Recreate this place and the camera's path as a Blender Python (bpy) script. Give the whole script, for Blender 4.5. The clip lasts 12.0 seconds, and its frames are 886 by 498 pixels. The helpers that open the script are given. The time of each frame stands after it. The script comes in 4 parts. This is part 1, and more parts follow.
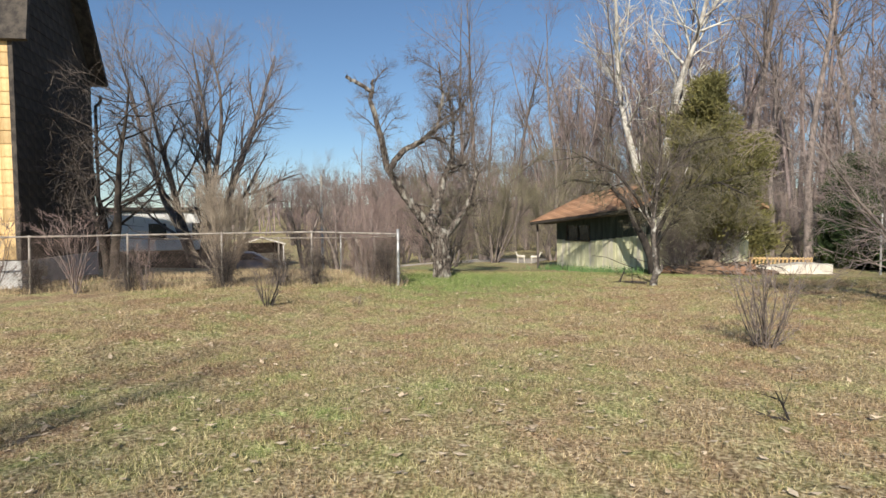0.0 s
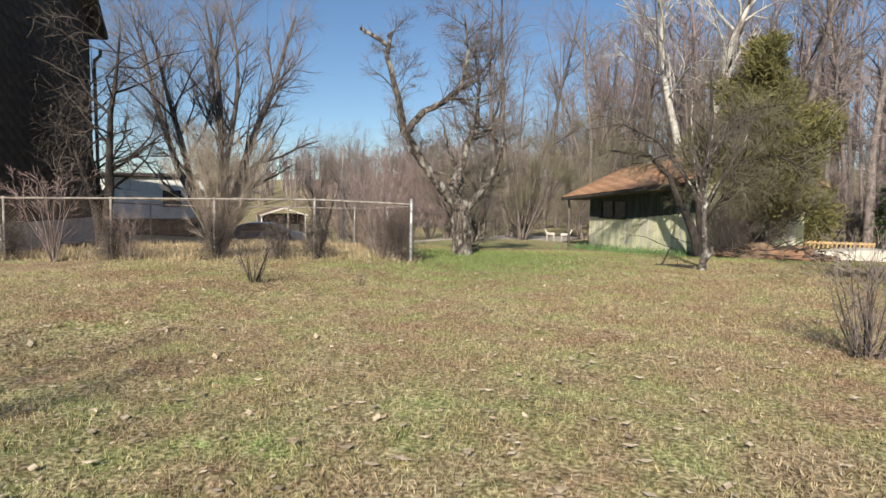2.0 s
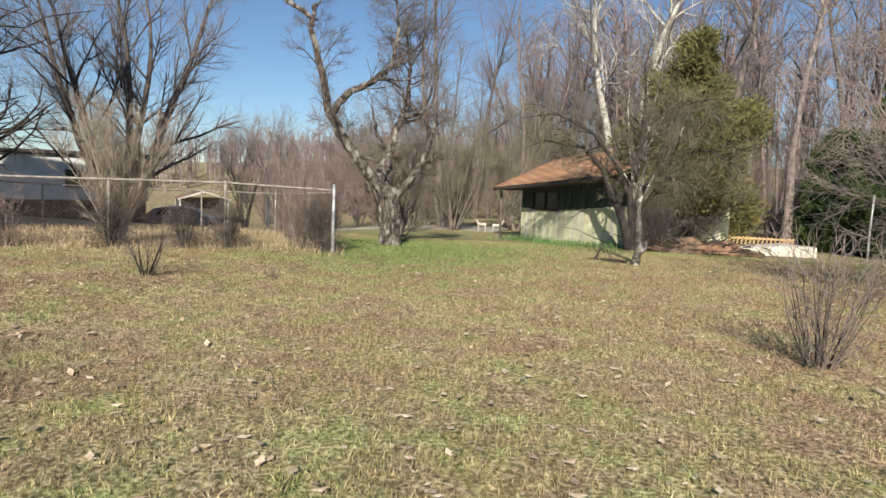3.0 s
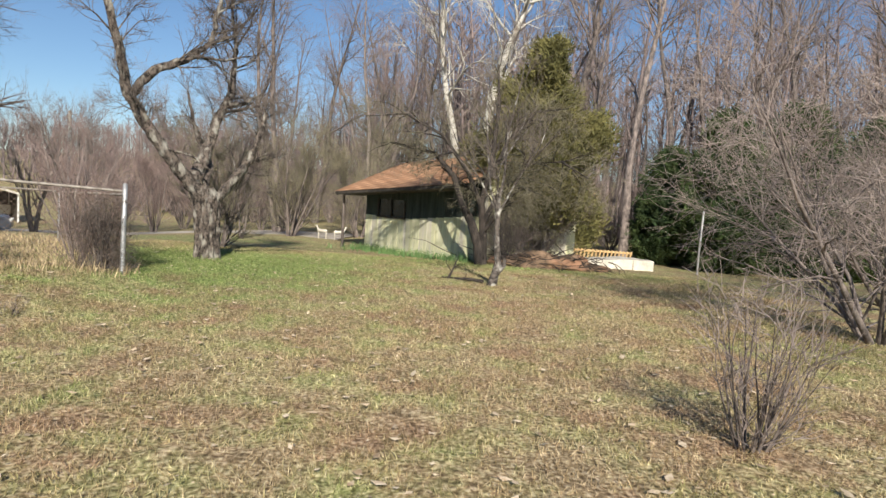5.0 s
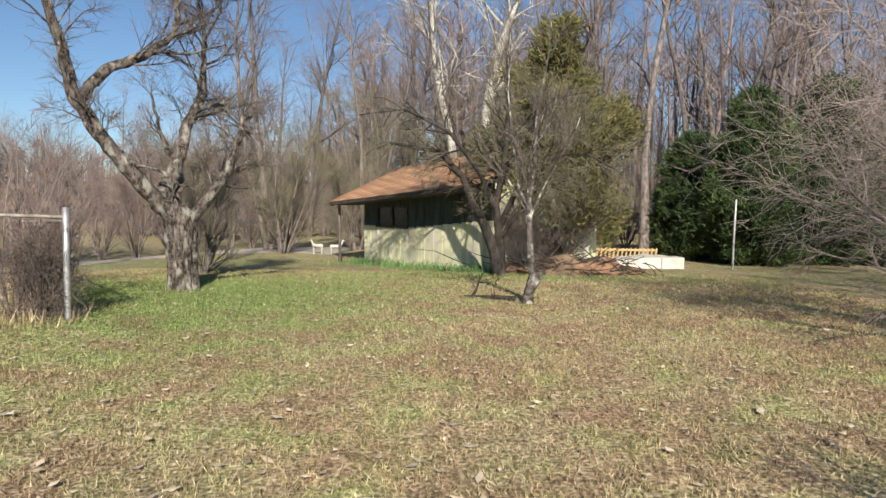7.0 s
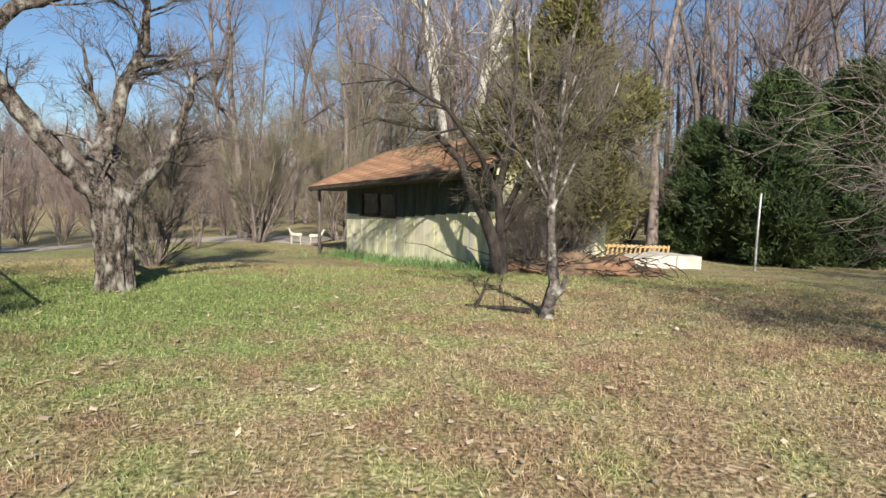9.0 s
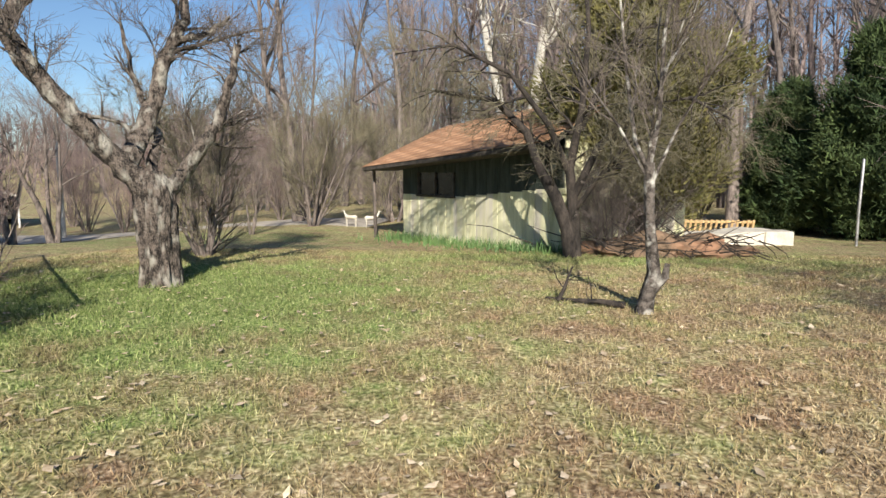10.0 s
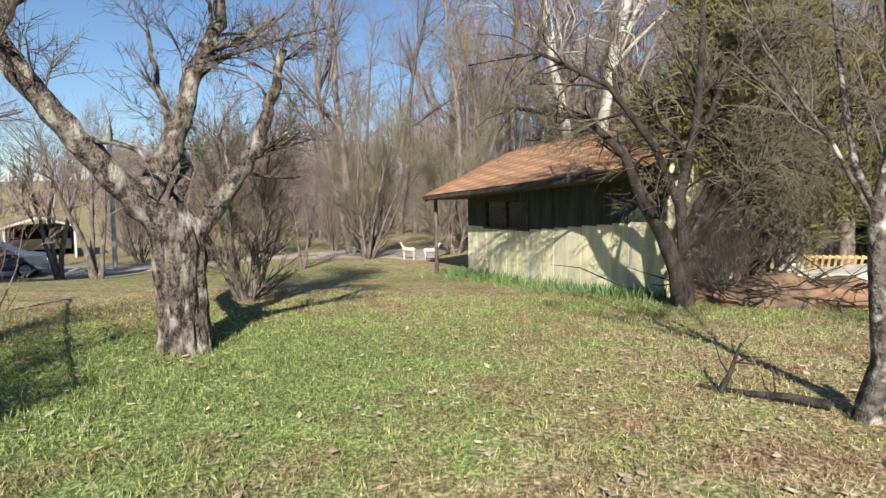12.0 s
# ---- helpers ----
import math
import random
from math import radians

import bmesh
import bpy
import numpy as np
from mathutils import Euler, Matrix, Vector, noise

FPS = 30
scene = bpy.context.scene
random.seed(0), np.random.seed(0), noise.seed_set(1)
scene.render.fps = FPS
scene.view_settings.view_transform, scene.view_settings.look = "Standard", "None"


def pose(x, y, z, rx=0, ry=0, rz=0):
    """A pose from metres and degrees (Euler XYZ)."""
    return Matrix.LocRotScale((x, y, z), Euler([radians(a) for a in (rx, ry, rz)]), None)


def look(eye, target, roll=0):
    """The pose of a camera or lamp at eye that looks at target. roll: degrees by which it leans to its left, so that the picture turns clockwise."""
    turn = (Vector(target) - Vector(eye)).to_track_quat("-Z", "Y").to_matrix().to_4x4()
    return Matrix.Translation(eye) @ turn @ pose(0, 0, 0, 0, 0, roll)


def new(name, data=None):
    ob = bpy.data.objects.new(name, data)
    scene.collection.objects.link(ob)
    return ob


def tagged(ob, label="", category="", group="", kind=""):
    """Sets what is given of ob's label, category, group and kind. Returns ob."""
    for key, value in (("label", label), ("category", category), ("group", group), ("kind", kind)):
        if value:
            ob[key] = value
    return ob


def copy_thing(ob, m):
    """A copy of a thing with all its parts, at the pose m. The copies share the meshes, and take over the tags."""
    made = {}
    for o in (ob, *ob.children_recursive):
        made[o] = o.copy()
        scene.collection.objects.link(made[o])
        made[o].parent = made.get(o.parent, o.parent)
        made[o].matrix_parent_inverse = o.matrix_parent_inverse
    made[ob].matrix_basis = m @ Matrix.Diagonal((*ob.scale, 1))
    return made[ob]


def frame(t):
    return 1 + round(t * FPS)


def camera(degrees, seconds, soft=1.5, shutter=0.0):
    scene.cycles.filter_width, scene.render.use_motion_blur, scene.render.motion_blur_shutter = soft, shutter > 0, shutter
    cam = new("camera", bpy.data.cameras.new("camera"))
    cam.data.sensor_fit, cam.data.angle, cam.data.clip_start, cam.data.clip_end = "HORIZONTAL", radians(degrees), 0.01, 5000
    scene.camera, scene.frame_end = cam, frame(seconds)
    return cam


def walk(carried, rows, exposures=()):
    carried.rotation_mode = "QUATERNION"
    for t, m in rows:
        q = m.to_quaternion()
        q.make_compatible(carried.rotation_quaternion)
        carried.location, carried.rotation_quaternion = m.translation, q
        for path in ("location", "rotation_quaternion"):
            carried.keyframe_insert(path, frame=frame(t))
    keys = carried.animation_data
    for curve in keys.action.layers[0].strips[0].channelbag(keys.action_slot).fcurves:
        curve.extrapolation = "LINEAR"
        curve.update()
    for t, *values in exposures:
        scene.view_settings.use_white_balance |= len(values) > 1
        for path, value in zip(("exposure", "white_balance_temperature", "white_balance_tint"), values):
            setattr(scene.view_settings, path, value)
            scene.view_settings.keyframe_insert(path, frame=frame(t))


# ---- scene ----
cam = camera(70.2, 12.0)
PATH = [
    (0, (1.476, -3.454, 1.596), (0.718, -1.605, 1.511), -0.9),
    (0.5, (1.382, -3.07, 1.544), (0.689, -1.194, 1.508), 1.5),
    (1, (1.25, -2.664, 1.495), (0.46, -0.842, 1.253), -0.0),
    (1.5, (1.149, -2.276, 1.494), (0.552, -0.38, 1.27), -0.3),
    (2, (1.034, -1.823, 1.469), (0.194, -0.014, 1.308), 0.4),
    (2.5, (0.929, -1.442, 1.454), (0.045, 0.339, 1.24), -1.9),
    (2.7, (0.871, -1.27, 1.443), (0.094, 0.564, 1.256), -0.4),
    (4.3, (0.578, 0.161, 1.54), (0.163, 2.104, 1.313), 4.7),
    (4.5, (0.532, 0.325, 1.542), (0.305, 2.297, 1.298), 3.2),
    (5, (0.375, 0.852, 1.54), (0.22, 2.84, 1.379), 3.7),
    (5.5, (0.169, 1.279, 1.499), (-0.086, 3.257, 1.349), 3.9),
    (6, (0.028, 1.779, 1.506), (-0.076, 3.774, 1.405), 1.5),
    (6.5, (-0.078, 2.263, 1.543), (-0.251, 4.253, 1.442), 1.7),
    (7, (-0.186, 2.789, 1.512), (-0.327, 4.778, 1.367), 0.2),
    (7.2, (-0.19, 2.974, 1.529), (-0.222, 4.969, 1.397), -0.9),
    (8.8, (-0.424, 4.593, 1.427), (-0.32, 6.578, 1.205), 3.3),
    (9, (-0.468, 4.823, 1.463), (-0.565, 6.812, 1.285), 1.4),
    (9.5, (-0.617, 5.292, 1.438), (-0.915, 7.254, 1.192), 0.5),
    (10, (-0.767, 5.815, 1.465), (-1.031, 7.781, 1.214), -0.3),
    (10.5, (-0.906, 6.273, 1.521), (-1.432, 8.196, 1.362), 1.7),
    (11, (-1.126, 6.735, 1.5), (-1.482, 8.686, 1.239), 0.2),
    (11.5, (-1.266, 7.145, 1.518), (-1.542, 9.122, 1.389), -1.0),
    (12, (-1.493, 7.637, 1.563), (-1.916, 9.584, 1.392), -0.7),
]
walk(cam, [(t, look(eye, target, roll)) for t, eye, target, roll in PATH], exposures=[(0.0, 0.31), (5.0, 0.36), (9.0, 0.44), (12.0, 0.56)])

# ---- world, sun ----
SUN_TO = Vector((0.21, -0.98, 0.58)).normalized()   # from the ground towards the sun
world = bpy.data.worlds.new("sky")
scene.world = world
world.use_nodes = True
wn = world.node_tree
sky = wn.nodes.new("ShaderNodeTexSky")
sky.sky_type, sky.sun_disc = 'NISHITA', False
sky.sun_elevation = math.asin(SUN_TO.z)
sky.sun_rotation = math.atan2(SUN_TO.x, SUN_TO.y)
sky.air_density, sky.dust_density, sky.ozone_density = 1.0, 0.0, 5.0
wn.links.new(sky.outputs[0], wn.nodes["Background"].inputs[0])
wn.nodes["Background"].inputs[1].default_value = 0.080
sun = new("sun", bpy.data.lights.new("sun", 'SUN'))
sun.data.energy, sun.data.angle, sun.data.color = 5.0, radians(0.5), (1.0, 0.92, 0.80)
sun.matrix_world = look(SUN_TO * 60, (0, 0, 0))


# ---- materials ----
def mat(name, c1, c2, scale=6.0, rough=0.85, bump=0.3, fine=60.0, vary=0.25, stretch=(1, 1, 1), metal=0.0, c3=None, island=0.0):
    """Two-scale noise between c1 and c2, with stains of c3, a brightness that differs from object to object, and relief."""
    m = bpy.data.materials.new(name)
    m.use_nodes = True
    nt = m.node_tree
    N, L = nt.nodes.new, nt.links.new
    b = nt.nodes["Principled BSDF"]
    co = N("ShaderNodeTexCoord")
    mp = N("ShaderNodeMapping")
    mp.inputs["Scale"].default_value = stretch
    L(co.outputs["Object"], mp.inputs[0])
    n1 = N("ShaderNodeTexNoise")
    n1.inputs["Scale"].default_value, n1.inputs["Detail"].default_value = scale, 6
    n2 = N("ShaderNodeTexNoise")
    n2.inputs["Scale"].default_value, n2.inputs["Detail"].default_value = fine, 3
    for n in (n1, n2):
        L(mp.outputs[0], n.inputs["Vector"])
    add = N("ShaderNodeMath")
    add.operation = 'MULTIPLY_ADD'
    L(n2.outputs[0], add.inputs[0])
    add.inputs[1].default_value = 0.5
    L(n1.outputs[0], add.inputs[2])
    ramp = N("ShaderNodeValToRGB")
    ramp.color_ramp.elements[0].position, ramp.color_ramp.elements[1].position = 0.6, 0.9
    ramp.color_ramp.elements[0].color, ramp.color_ramp.elements[1].color = (*c1, 1), (*c2, 1)
    L(add.outputs[0], ramp.inputs[0])
    col = ramp.outputs[0]
    if c3:
        n3 = N("ShaderNodeTexNoise")
        n3.inputs["Scale"].default_value, n3.inputs["Detail"].default_value = scale * 0.45, 4
        L(mp.outputs[0], n3.inputs["Vector"])
        r3 = N("ShaderNodeValToRGB")
        r3.color_ramp.elements[0].position, r3.color_ramp.elements[1].position = 0.52, 0.66
        L(n3.outputs[0], r3.inputs[0])
        mx = N("ShaderNodeMixRGB")
        L(r3.outputs[0], mx.inputs[0])
        L(col, mx.inputs[1])
        mx.inputs[2].default_value = (*c3, 1)
        col = mx.outputs[0]
    hsv = N("ShaderNodeHueSaturation")
    rnd = N("ShaderNodeObjectInfo").outputs["Random"]
    if island:
        rnd = N("ShaderNodeNewGeometry").outputs["Random Per Island"]
    mr = N("ShaderNodeMapRange")
    k = island or vary
    mr.inputs[3].default_value, mr.inputs[4].default_value = 1 - k, 1 + k
    L(rnd, mr.inputs[0])
    L(mr.outputs[0], hsv.inputs["Value"])
    L(col, hsv.inputs["Color"])
    L(hsv.outputs[0], b.inputs["Base Color"])
    b.inputs["Roughness"].default_value, b.inputs["Metallic"].default_value = rough, metal
    if bump:
        bp = N("ShaderNodeBump")
        bp.inputs["Strength"].default_value, bp.inputs["Distance"].default_value = bump, 0.05 if bump > 0.6 else 0.02
        L(add.outputs[0], bp.inputs["Height"])
        L(bp.outputs[0], b.inputs["Normal"])
    return m


def lawn_material(name, blades):
    """Dry tan turf that turns green where the mesh's 'green' attribute says so, with reddish thatch patches."""
    m = bpy.data.materials.new(name)
    m.use_nodes = True
    nt = m.node_tree
    N, L = nt.nodes.new, nt.links.new
    b = nt.nodes["Principled BSDF"]
    at = N("ShaderNodeAttribute")
    at.attribute_name = "green"
    pos = N("ShaderNodeNewGeometry")

    def noise_at(scale, detail=4):
        n = N("ShaderNodeTexNoise")
        n.inputs["Scale"].default_value, n.inputs["Detail"].default_value = scale, detail
        L(pos.outputs["Position"], n.inputs["Vector"])
        return n.outputs[0]

    def ramp(fac, stops):
        r = N("ShaderNodeValToRGB")
        while len(r.color_ramp.elements) < len(stops):
            r.color_ramp.elements.new(0.5)
        for e, (p, c) in zip(r.color_ramp.elements, stops):
            e.position, e.color = p, (*c, 1)
        L(fac, r.inputs[0])
        return r.outputs[0]

    fine = noise_at(30, 8)
    mid = noise_at(1.7, 7)
    broad = noise_at(0.9, 4)
    tan = ramp(fine, [(0.34, (0.15, 0.105, 0.058)), (0.5, (0.39, 0.29, 0.165)), (0.66, (0.68, 0.56, 0.37))])
    red = ramp(fine, [(0.34, (0.14, 0.088, 0.050)), (0.5, (0.36, 0.240, 0.143)), (0.66, (0.61, 0.46, 0.31))])
    grn = ramp(fine, [(0.32, (0.055, 0.095, 0.022)), (0.5, (0.165, 0.245, 0.066)), (0.68, (0.44, 0.46, 0.21))])
    dry = N("ShaderNodeMixRGB")
    L(ramp(noise_at(0.8, 5), [(0.44, (0, 0, 0)), (0.58, (1, 1, 1))]), dry.inputs[0])
    L(tan, dry.inputs[1])
    L(red, dry.inputs[2])
    ad = N("ShaderNodeMath")
    ad.operation = 'MULTIPLY_ADD'
    L(mid, ad.inputs[0])
    ad.inputs[1].default_value = 1.9
    L(at.outputs["Fac"], ad.inputs[2])
    ad2 = N("ShaderNodeMath")
    ad2.operation = 'MULTIPLY_ADD'
    L(noise_at(11, 8), ad2.inputs[0])
    ad2.inputs[1].default_value = 0.9
    L(ad.outputs[0], ad2.inputs[2])
    ad = N("ShaderNodeMath")
    ad.operation = 'MULTIPLY_ADD'
    L(pos.outputs["Random Per Island"] if blades else fine, ad.inputs[0])
    ad.inputs[1].default_value = 0.30
    L(ad2.outputs[0], ad.inputs[2])
    mix = N("ShaderNodeMixRGB")
    lush = N("ShaderNodeMapRange")
    lush.inputs[1].default_value, lush.inputs[2].default_value = 1.38, 2.28
    lush.inputs[3].default_value, lush.inputs[4].default_value = 0.0, 0.92
    L(ad.outputs[0], lush.inputs[0])
    L(lush.outputs[0], mix.inputs[0])
    L(dry.outputs[0], mix.inputs[1])
    L(grn, mix.inputs[2])
    hsv = N("ShaderNodeHueSaturation")
    L(mix.outputs[0], hsv.inputs["Color"])
    mr = N("ShaderNodeMapRange")
    mr.inputs[3].default_value, mr.inputs[4].default_value = (0.87, 1.14) if blades else (0.75, 1.25)
    L(pos.outputs["Random Per Island"] if blades else broad, mr.inputs[0])
    mr2 = N("ShaderNodeMapRange")
    mr2.inputs[1].default_value, mr2.inputs[2].default_value = 0.3, 0.7
    mr2.inputs[3].default_value, mr2.inputs[4].default_value = 0.52, 1.48
    tuft = N("ShaderNodeMath")
    tuft.operation = 'MULTIPLY_ADD'
    L(noise_at(7.5, 3), tuft.inputs[0])
    tuft.inputs[1].default_value = 0.6
    half_mid = N("ShaderNodeMath")
    half_mid.operation = 'MULTIPLY'
    half_mid.inputs[1].default_value = 0.4
    L(mid, half_mid.inputs[0])
    L(half_mid.outputs[0], tuft.inputs[2])
    L(tuft.outputs[0], mr2.inputs[0])
    mul = N("ShaderNodeMath")
    mul.operation = 'MULTIPLY'
    L(mr.outputs[0], mul.inputs[0])
    L(mr2.outputs[0], mul.inputs[1])
    L(mul.outputs[0], hsv.inputs["Value"])
    L(hsv.outputs[0], b.inputs["Base Color"])
    b.inputs["Roughness"].default_value = 0.9
    b.inputs["Specular IOR Level"].default_value = 0.2
    if not blades:
        bp = N("ShaderNodeBump")
        bp.inputs["Strength"].default_value, bp.inputs["Distance"].default_value = 0.45, 0.03
        L(fine, bp.inputs["Height"])
        L(bp.outputs[0], b.inputs["Normal"])
    return m


M_LAWN = lawn_material("lawn_turf", False)
M_BLADE = lawn_material("grass_blade", True)
M_BARK = mat("apple_bark", (0.022, 0.017, 0.014), (0.21, 0.17, 0.14), 15, 0.95, 1.0, 60, 0.05, (1, 1, 0.6), c3=(0.40, 0.375, 0.32))
M_BARK_DARK = mat("dark_bark", (0.018, 0.015, 0.013), (0.075, 0.06, 0.05), 8, 0.95, 0.8, 50, 0.1, (1, 1, 0.4))
M_BARK_GREY = mat("grey_bark", (0.085, 0.070, 0.064), (0.26, 0.215, 0.19), 9, 0.95, 0.6, 40, 0.3, (1, 1, 0.4))
M_BARK_PALE = mat("sycamore_bark", (0.45, 0.42, 0.36), (0.72, 0.69, 0.62), 3, 0.9, 0.3, 30, 0.05, c3=(0.25, 0.21, 0.17))
M_BARK_LICHEN = mat("lichen_bark", (0.03, 0.024, 0.02), (0.17, 0.145, 0.125), 14, 0.95, 0.8, 60, 0.1, c3=(0.55, 0.53, 0.47))
M_TWIG = mat("twig", (0.16, 0.128, 0.115), (0.32, 0.265, 0.235), 2, 0.95, 0, 20, 0.25)
M_TWIG_DARK = mat("dark_twig", (0.085, 0.068, 0.058), (0.20, 0.165, 0.14), 2, 0.95, 0, 20, 0.2)
M_TWIG_OLIVE = mat("budding_twig", (0.17, 0.15, 0.095), (0.33, 0.295, 0.20), 2, 0.95, 0, 20, 0.2)
M_TWIG_RED = mat("reddish_twig", (0.21, 0.15, 0.135), (0.37, 0.28, 0.25), 2, 0.95, 0, 20, 0.25)
M_TWIG_PALE = mat("pale_twig", (0.26, 0.21, 0.16), (0.45, 0.38, 0.30), 2, 0.95, 0, 20, 0.2)
M_CEDAR = mat("cedar_needles", (0.085, 0.085, 0.026), (0.21, 0.19, 0.066), 1.2, 0.9, 0, 30, 0.1, island=0.4)
M_JUNIPER = mat("juniper_needles", (0.026, 0.052, 0.016), (0.08, 0.115, 0.035), 1.2, 0.9, 0, 30, 0.1, island=0.4)
M_DAFF = mat("daffodil_leaf", (0.06, 0.13, 0.035), (0.16, 0.26, 0.09), 4, 0.6, 0, 30, 0.2)
M_BOARD = mat("weathered_green_board", (0.58, 0.57, 0.34), (0.82, 0.79, 0.55), 2.5, 0.85, 0.4, 30, 0.12, (3, 3, 0.4), c3=(0.62, 0.58, 0.48))
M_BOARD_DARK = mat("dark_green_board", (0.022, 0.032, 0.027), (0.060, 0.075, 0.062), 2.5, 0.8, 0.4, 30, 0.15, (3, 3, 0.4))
M_ROOF = mat("rusty_shingle", (0.29, 0.145, 0.072), (0.60, 0.35, 0.20), 2.2, 0.9, 0.5, 40, 0.16, c3=(0.30, 0.19, 0.11))
M_FASCIA = mat("dark_wood", (0.03, 0.025, 0.022), (0.09, 0.075, 0.06), 6, 0.85, 0.4, 40, 0.1)
M_GLASS_DARK = mat("dirty_dark_glass", (0.012, 0.014, 0.016), (0.03, 0.032, 0.035), 3, 0.2, 0, 20, 0.1)
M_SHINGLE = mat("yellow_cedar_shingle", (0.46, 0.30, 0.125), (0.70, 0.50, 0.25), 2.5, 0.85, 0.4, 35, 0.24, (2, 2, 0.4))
# the same shingle for the side away from the sun, its shade painted in
M_SHINGLE_SHADED = mat("shaded_cedar_shingle", (0.028, 0.024, 0.020), (0.07, 0.058, 0.046), 4, 0.9, 0.4, 35, 0.14)
M_BLOCK = mat("concrete_block", (0.36, 0.36, 0.35), (0.52, 0.51, 0.49), 6, 0.95, 0.4, 60, 0.1)
M_METAL = mat("galvanised_steel", (0.36, 0.36, 0.36), (0.56, 0.56, 0.55), 10, 0.5, 0.1, 60, 0.1, metal=0.6)
M_RAIL = mat("dull_weathered_steel", (0.20, 0.17, 0.145), (0.42, 0.38, 0.33), 9, 0.75, 0.2, 50, 0.15)
M_RUSTY = mat("rusted_steel", (0.13, 0.085, 0.06), (0.30, 0.22, 0.17), 10, 0.85, 0.3, 60, 0.2)
M_WHITE = mat("white_siding", (0.66, 0.66, 0.64), (0.82, 0.82, 0.80), 2, 0.6, 0.1, 30, 0.05)
M_CONC = mat("pale_concrete", (0.50, 0.46, 0.39), (0.72, 0.68, 0.59), 3, 0.95, 0.3, 40, 0.06)
M_GRAVEL = mat("gravel", (0.34, 0.30, 0.25), (0.56, 0.51, 0.44), 3, 0.95, 0.5, 60, 0.05)
M_LITTER = mat("leaf_litter", (0.10, 0.07, 0.045), (0.30, 0.20, 0.13), 4, 0.95, 0.6, 40, 0.2, c3=(0.36, 0.20, 0.12))
M_LEAF = mat("dry_leaf", (0.42, 0.30, 0.18), (0.72, 0.60, 0.44), 8, 0.8, 0, 40, 0.1, island=0.4)
M_PINE = mat("raw_pine", (0.46, 0.30, 0.13), (0.66, 0.47, 0.24), 4, 0.8, 0.2, 40, 0.1)
M_CAR = mat("grey_car_paint", (0.10, 0.12, 0.15), (0.13, 0.15, 0.19), 1, 0.28, 0, 20, 0.02, metal=0.4)
M_TYRE = mat("rubber", (0.02, 0.02, 0.02), (0.04, 0.04, 0.04), 8, 0.9, 0, 40, 0.05)
M_BROWNROOF = mat("brown_roof", (0.13, 0.075, 0.05), (0.25, 0.155, 0.11), 3, 0.9, 0.3, 40, 0.1)
M_FAR = mat("far_bare_wood", (0.17, 0.13, 0.122), (0.34, 0.27, 0.255), 0.5, 0.95, 0, 6, 0.1, island=0.3)
M_DRYGRASS = mat("dead_tall_grass", (0.30, 0.22, 0.12), (0.56, 0.45, 0.28), 3, 0.9, 0, 30, 0.1, island=0.35)


# ---- helpers of this scene ----
def smooth(a, b, v):
    v = np.clip((v - a) / (b - a), 0, 1)
    return v * v * (3 - 2 * v)


def gz(x, y):
    """Height of the lawn: nearly level, a low bank along the fence, falling away past the apple tree, a wooded rise far off."""
    x, y = np.asarray(x, float), np.asarray(y, float)
    z = 0.20 * smooth(-4.0, -6.0, x) * smooth(12.5, 9.5, y) * smooth(-2, 3, y)
    z = z - 0.52 * smooth(12.5, 25, y)
    z = z - 1.1 * smooth(-8, -24, x) * smooth(16, 30, y)
    z = z + 8.0 * smooth(50, 140, y)
    return z


def G(x, y):
    return float(gz(x, y))


def tri_mesh(name, verts, tris, material, green=None, mats=None):
    me = bpy.data.meshes.new(name)
    verts, tris = np.asarray(verts, np.float32), np.asarray(tris, np.int32)
    me.vertices.add(len(verts))
    me.vertices.foreach_set("co", verts.ravel())
    k = tris.shape[1]
    me.loops.add(tris.size)
    me.loops.foreach_set("vertex_index", tris.ravel())
    me.polygons.add(len(tris))
    me.polygons.foreach_set("loop_start", np.arange(0, tris.size, k, dtype=np.int32))
    me.update(calc_edges=True)
    if green is not None:
        at = me.attributes.new("green", 'FLOAT', 'POINT')
        at.data.foreach_set("value", np.asarray(green, np.float32))
    me.materials.append(material)
    return me


def part(name, bm, material, parent=None, label=""):
    """Links a bmesh (or a ready mesh) as one object under parent."""
    if isinstance(bm, bmesh.types.BMesh):
        me = bpy.data.meshes.new(name)
        bm.to_mesh(me)
        bm.free()
        me.materials.append(material)
    else:
        me = bm
    ob = new(name, me)
    if parent is not None:
        ob.parent = parent
    if label:
        ob["label"] = label
    return ob


def box(bm, x0, y0, z0, x1, y1, z1, m=None, bevel=0.0):
    r = bmesh.ops.create_cube(bm, size=1.0, matrix=Matrix.Translation(((x0 + x1) / 2, (y0 + y1) / 2, (z0 + z1) / 2)) @ Matrix.Diagonal((x1 - x0, y1 - y0, z1 - z0, 1)))
    vs = r["verts"]
    if bevel:
        es = list({e for v in vs for e in v.link_edges})
        bv = bmesh.ops.bevel(bm, geom=es, offset=bevel, segments=1, affect='EDGES')
        vs = list({v for f in bv["faces"] for v in f.verts})
    if m is not None:
        bmesh.ops.transform(bm, matrix=m, verts=vs)
    return bm


def a_box(*a, **k):
    return box(bmesh.new(), *a, **k)


def empty(name, x, y, z, rz=0.0):
    ob = new(name)
    ob.empty_display_size = 0.2
    ob.matrix_world = pose(x, y, z, 0, 0, rz)
    return ob


